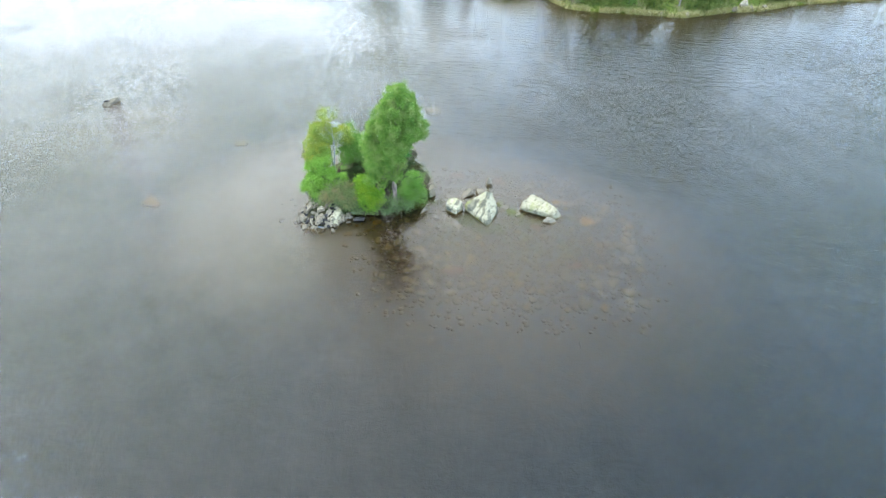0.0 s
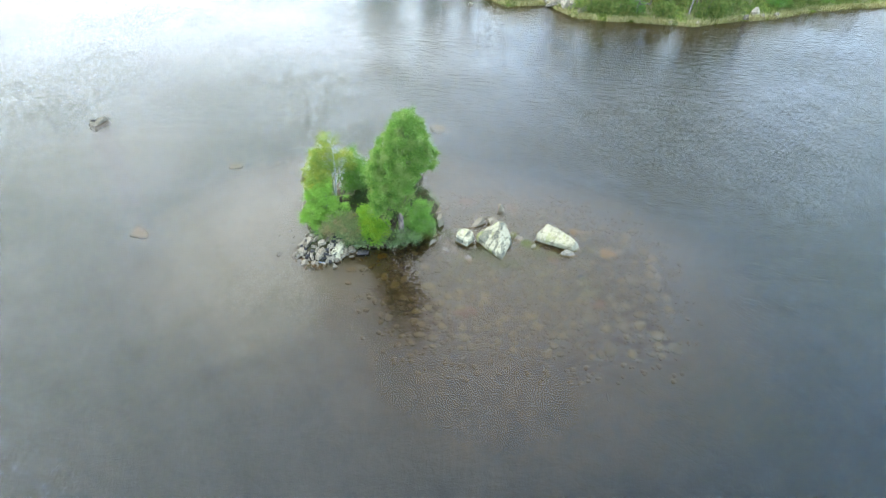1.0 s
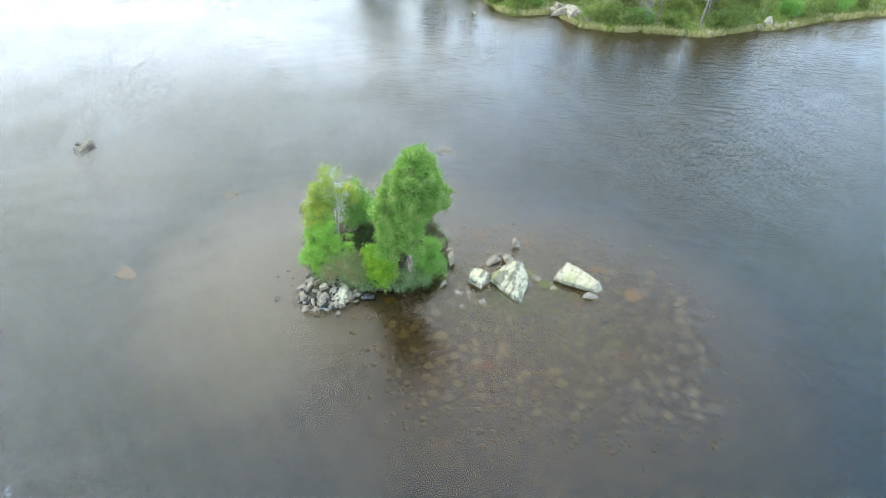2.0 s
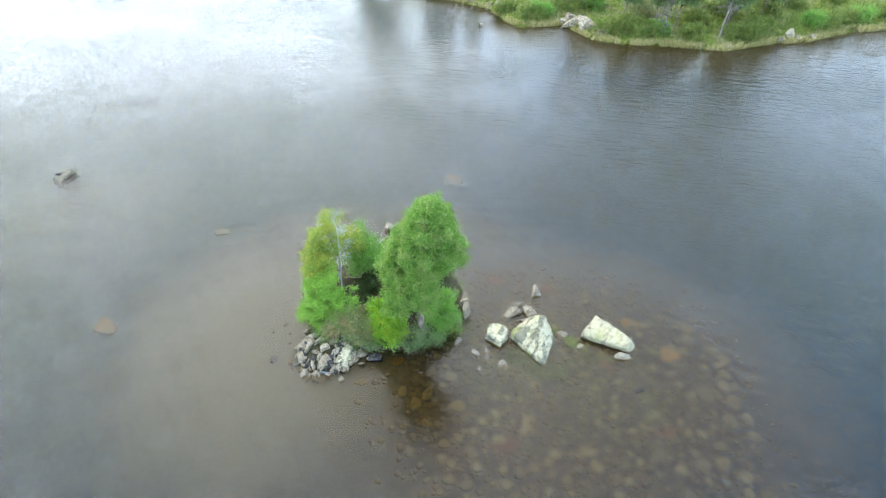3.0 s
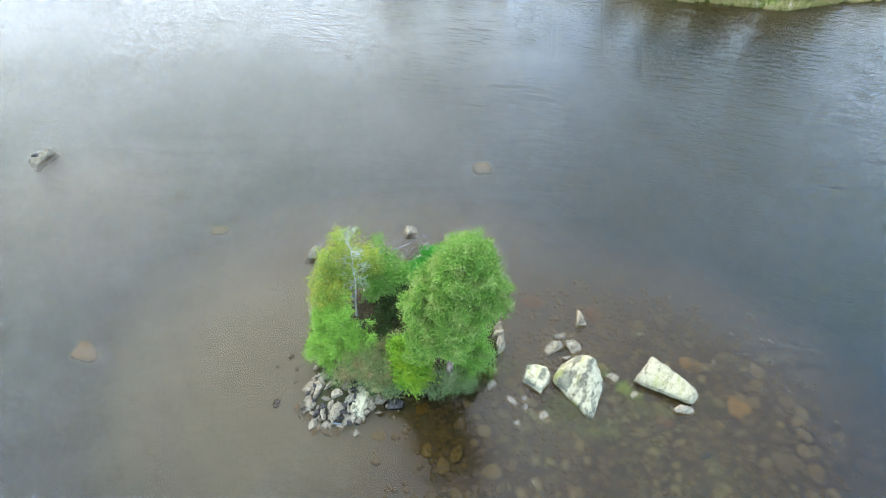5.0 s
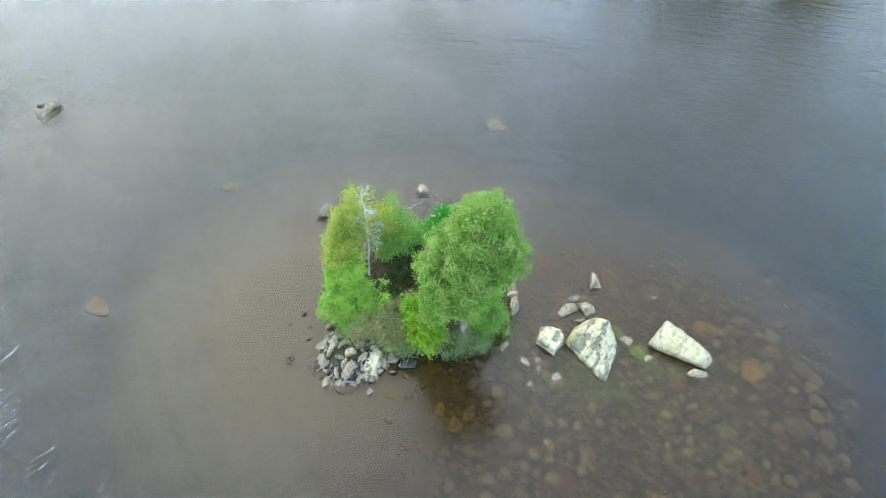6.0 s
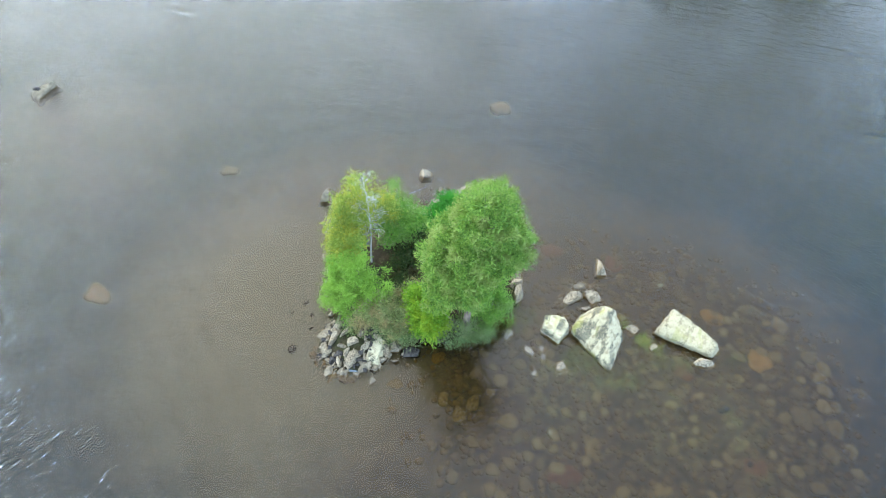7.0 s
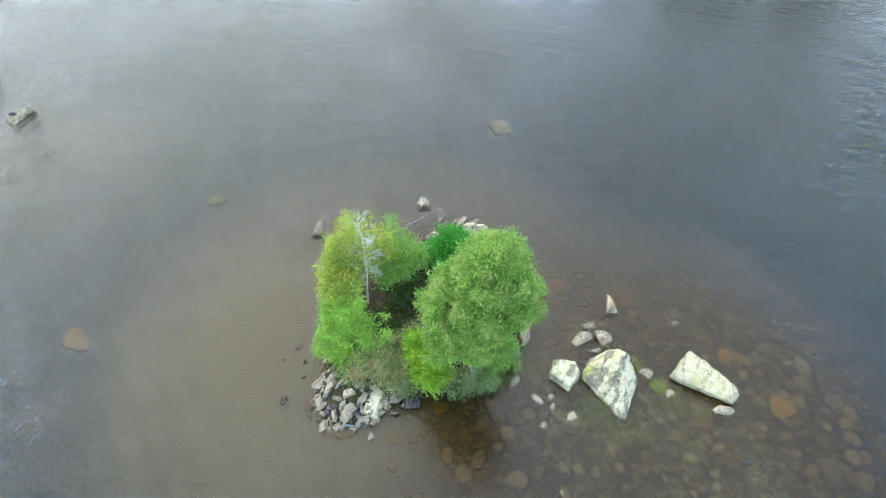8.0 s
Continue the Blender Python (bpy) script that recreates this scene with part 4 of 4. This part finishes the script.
def low_shrub(x, y, s, mat, label):
    z = gz(x, y)
    blobs = []
    for i in range(7):
        a, r = i * 2.4 + RNG.uniform(0, 1), s * RNG.uniform(0.1, 0.95)
        q = s * RNG.uniform(0.22, 0.5)
        blobs.append((x + math.cos(a) * r, y + math.sin(a) * r * 0.7, z + s * RNG.uniform(0.2, 0.6), q, q, q * RNG.uniform(0.6, 1.2)))
    leafy("bank_shrub", x, y, label, "shrub", [(x, y, z - 0.05), (x, y, z + s * 0.5), (x + 0.1, y, z + s)], (0.04, 0.03, 0.01), blobs, mat, M_TWIG, 70, 36, 0.2, (0.15, 0.08), 5, 0.02, 0.2, 0.7)


for x, d, s, mat in [(2.0, 1.0, 0.9, M_SHRUB), (4.0, 1.2, 1.1, M_SHRUB), (5.6, 1.6, 1.0, M_CONE), (11.0, 1.0, 1.3, M_SHRUB), (12.2, 1.6, 1.4, M_SHRUB), (13.6, 0.8, 1.1, M_SHRUB), (15.2, 1.6, 1.0, M_CONE),
                     (17.6, 1.0, 1.0, M_SHRUB), (21.8, 1.0, 1.3, M_SHRUB), (23.0, 0.8, 1.2, M_SHRUB), (24.6, 1.8, 1.3, M_SHRUB), (29.4, 1.6, 1.2, M_CONE), (31.0, 1.0, 1.3, M_SHRUB), (33.5, 1.4, 1.2, M_SHRUB),
                     (35.5, 1.2, 1.3, M_CONE), (38.0, 1.5, 1.4, M_SHRUB), (8.0, 4.0, 1.2, M_SHRUB), (14.0, 5.5, 1.3, M_HEATH), (19.0, 4.5, 1.0, M_SHRUB), (26.0, 5.0, 1.4, M_SHRUB), (30.0, 6.0, 1.3, M_SHRUB),
                     (3.0, 5.0, 1.1, M_HEATH), (10.0, 7.5, 1.3, M_CONE), (22.5, 7.0, 1.4, M_SHRUB), (35.0, 6.5, 1.4, M_SHRUB)]:
    low_shrub(x, float(shore_y(x)) + d, s, mat, "leafy green shrub growing on the mossy bank")

for x, y, s, turn, mesh_i in [(26.63, 53.81, 0.95, 20, 0), (27.41, 53.64, 0.5, 70, 1), (28.85, 54.03, 0.6, 0, 2), (25.76, 53.13, 0.6, 40, 3), (-0.29, 55.03, 0.39, 20, 4), (1.4, 60.19, 0.55, 0, 5), (0.66, 61.15, 0.5, 10, 6),
                              (-1.4, 62.82, 0.5, 60, 7), (18.04, 50.67, 0.4, 30, 8), (20.47, 50.57, 0.5, 30, 0)]:
    stone("shore_rock", STONES, mesh_i, x, y, s, turn, "pale grey rock at the foot of the bank", "rocks along the bank", 0.0, 1.0, "rock", z=max(gz(x, y), 0.0))
for i, (x, y, s, turn) in enumerate([(7.45, 56.29, 1.3, 20), (8.22, 55.5, 1.4, -20), (9, 54.51, 1.5, -40), (9.69, 53.71, 1.2, -35), (7.93, 56.52, 1.1, 0), (10.37, 53.12, 0.9, -20), (8.71, 55.73, 1.0, 30)]):
    stone("shore_rock", STONES, i, x, y, s, turn, "weathered bare rock ledge on the bank", "bare rock ledge", 0.05, 0.5, "rock", z=gz(x, y))


# ---- pines on the far bank ----
def shore_pine(x, y, h, lean=(0.0, 0.0), bare=0.35):
    z = gz(x, y)
    ob = base("pine_tree", x, y, z, "tall pine with a bare lower trunk on the bank", "tree", "pines on the far bank")
    t = np.linspace(0, 1, 8)
    line = np.stack([lean[0] * t, lean[1] * t, h * t], 1) + np.concatenate([np.zeros((1, 3)), RNG.normal(0, 0.05, (7, 3))])
    v, f = tube(line, np.linspace(0.1, 0.02, 8) * h / 9, 8)
    part("trunk", mesh_from("trunk", v, f, [M_PINE_BARK]), ob)
    blobs = []
    for k in range(9):
        u = bare + (1 - bare) * (k + 0.5) / 9
        c = np.array([np.interp(u, t, line[:, i]) for i in range(3)])
        r = h * 0.15 * (1.15 - 0.75 * (u - bare) / (1 - bare))
        ang = k * 2.4
        blobs.append((c[0] + math.cos(ang) * r * 0.6, c[1] + math.sin(ang) * r * 0.6, c[2], r, r, r * 0.45))
    p, a, cores = crown_points(blobs, 190, 26, 0.22, 0.2, 0.5)
    v, f = leaves(p, a, 0.26, 0.11, 0.6)
    part("crown", mesh_from("crown", v, f, [M_PINE_FAR], False), ob)
    limbs_to(ob, line, cores, 14, 0.035, M_PINE_BARK)
    for i in range(5):
        u = RNG.uniform(0.12, bare)
        c = np.array([np.interp(u, t, line[:, j]) for j in range(3)])
        ang = RNG.uniform(0, 6.28)
        v, f = tube(bent(c, c + np.array([math.cos(ang), math.sin(ang), 0.15]) * RNG.uniform(0.5, 1.1), 0.06, 5), np.linspace(0.025, 0.006, 5), 5)
        part("dead_branch", mesh_from("dead_branch", v, f, [M_TWIG]), ob)


for x, d, h, lx, bare in [(12.3, 3.2, 5.5, 0.2, 0.4), (14.8, 2.2, 6, -0.2, 0.45), (17.0, 3.6, 5.6, 0.3, 0.4), (21.0, 2.6, 6.3, 0.1, 0.35), (22.2, 4.4, 6, 0.1, 0.35), (25.4, 4.2, 5.8, 0.2, 0.4),
                          (9.4, 6.5, 5, 0.1, 0.4), (28.6, 6.0, 4.6, 0.0, 0.4), (-10.4, 2.5, 6.2, 0.0, 0.3), (-12.2, 3.0, 6.5, 0.0, 0.3), (-5.4, 3.4, 6.3, 0.0, 0.3), (-4.2, 5.0, 5.6, 0.0, 0.3),
                          (-1.0, 6.0, 4.9, 0.0, 0.35), (-14.0, 5.5, 5.8, 0.0, 0.3), (19.0, 9.0, 6.2, 0.0, 0.25)]:
    shore_pine(x, float(shore_y(x)) + d, h, (lx, 0.2), bare)


def bank_snag(x, y, h, lean):
    """A dead grey tree that leans over the bank, its fine bare branches drooping."""
    z = gz(x, y)
    ob = base("dead_tree", x, y, z, "leaning grey dead tree with drooping bare branches", "tree")
    t = np.linspace(0, 1, 8)
    line = np.stack([lean[0] * t, lean[1] * t, h * t], 1) + np.concatenate([np.zeros((1, 3)), RNG.normal(0, 0.04, (7, 3))])
    v, f = tube(line, np.linspace(0.085, 0.02, 8) * h / 5, 8)
    part("trunk", mesh_from("trunk", v, f, [M_SNAG]), ob)
    for i in range(40):
        u, ang = RNG.uniform(0.3, 0.98), i * 2.4
        a = np.array([np.interp(u, t, line[:, k]) for k in range(3)])
        d = np.array([math.cos(ang), math.sin(ang), RNG.uniform(-0.35, 0.3)]) * RNG.uniform(0.6, 1.5) * (1.25 - u)
        pieces = [tube(bent(a, a + d, 0.06, 5), np.linspace(0.03, 0.008, 5), 5)]
        for _ in range(3):
            e = a + d * RNG.uniform(0.4, 0.9)
            pieces.append(tube(bent(e, e + unit(d + RNG.normal(0, 0.6, 3)) * 0.45, 0.03, 4), np.linspace(0.014, 0.006, 4), 4))
        v, f = joined(pieces)
        part("branch", mesh_from("branch", v, f, [M_SNAG]), ob)


bank_snag(19.95, 52.0, 5.6, (1.0, 1.2))
bank_snag(15.3, 52.4, 3.0, (0.2, 0.5))
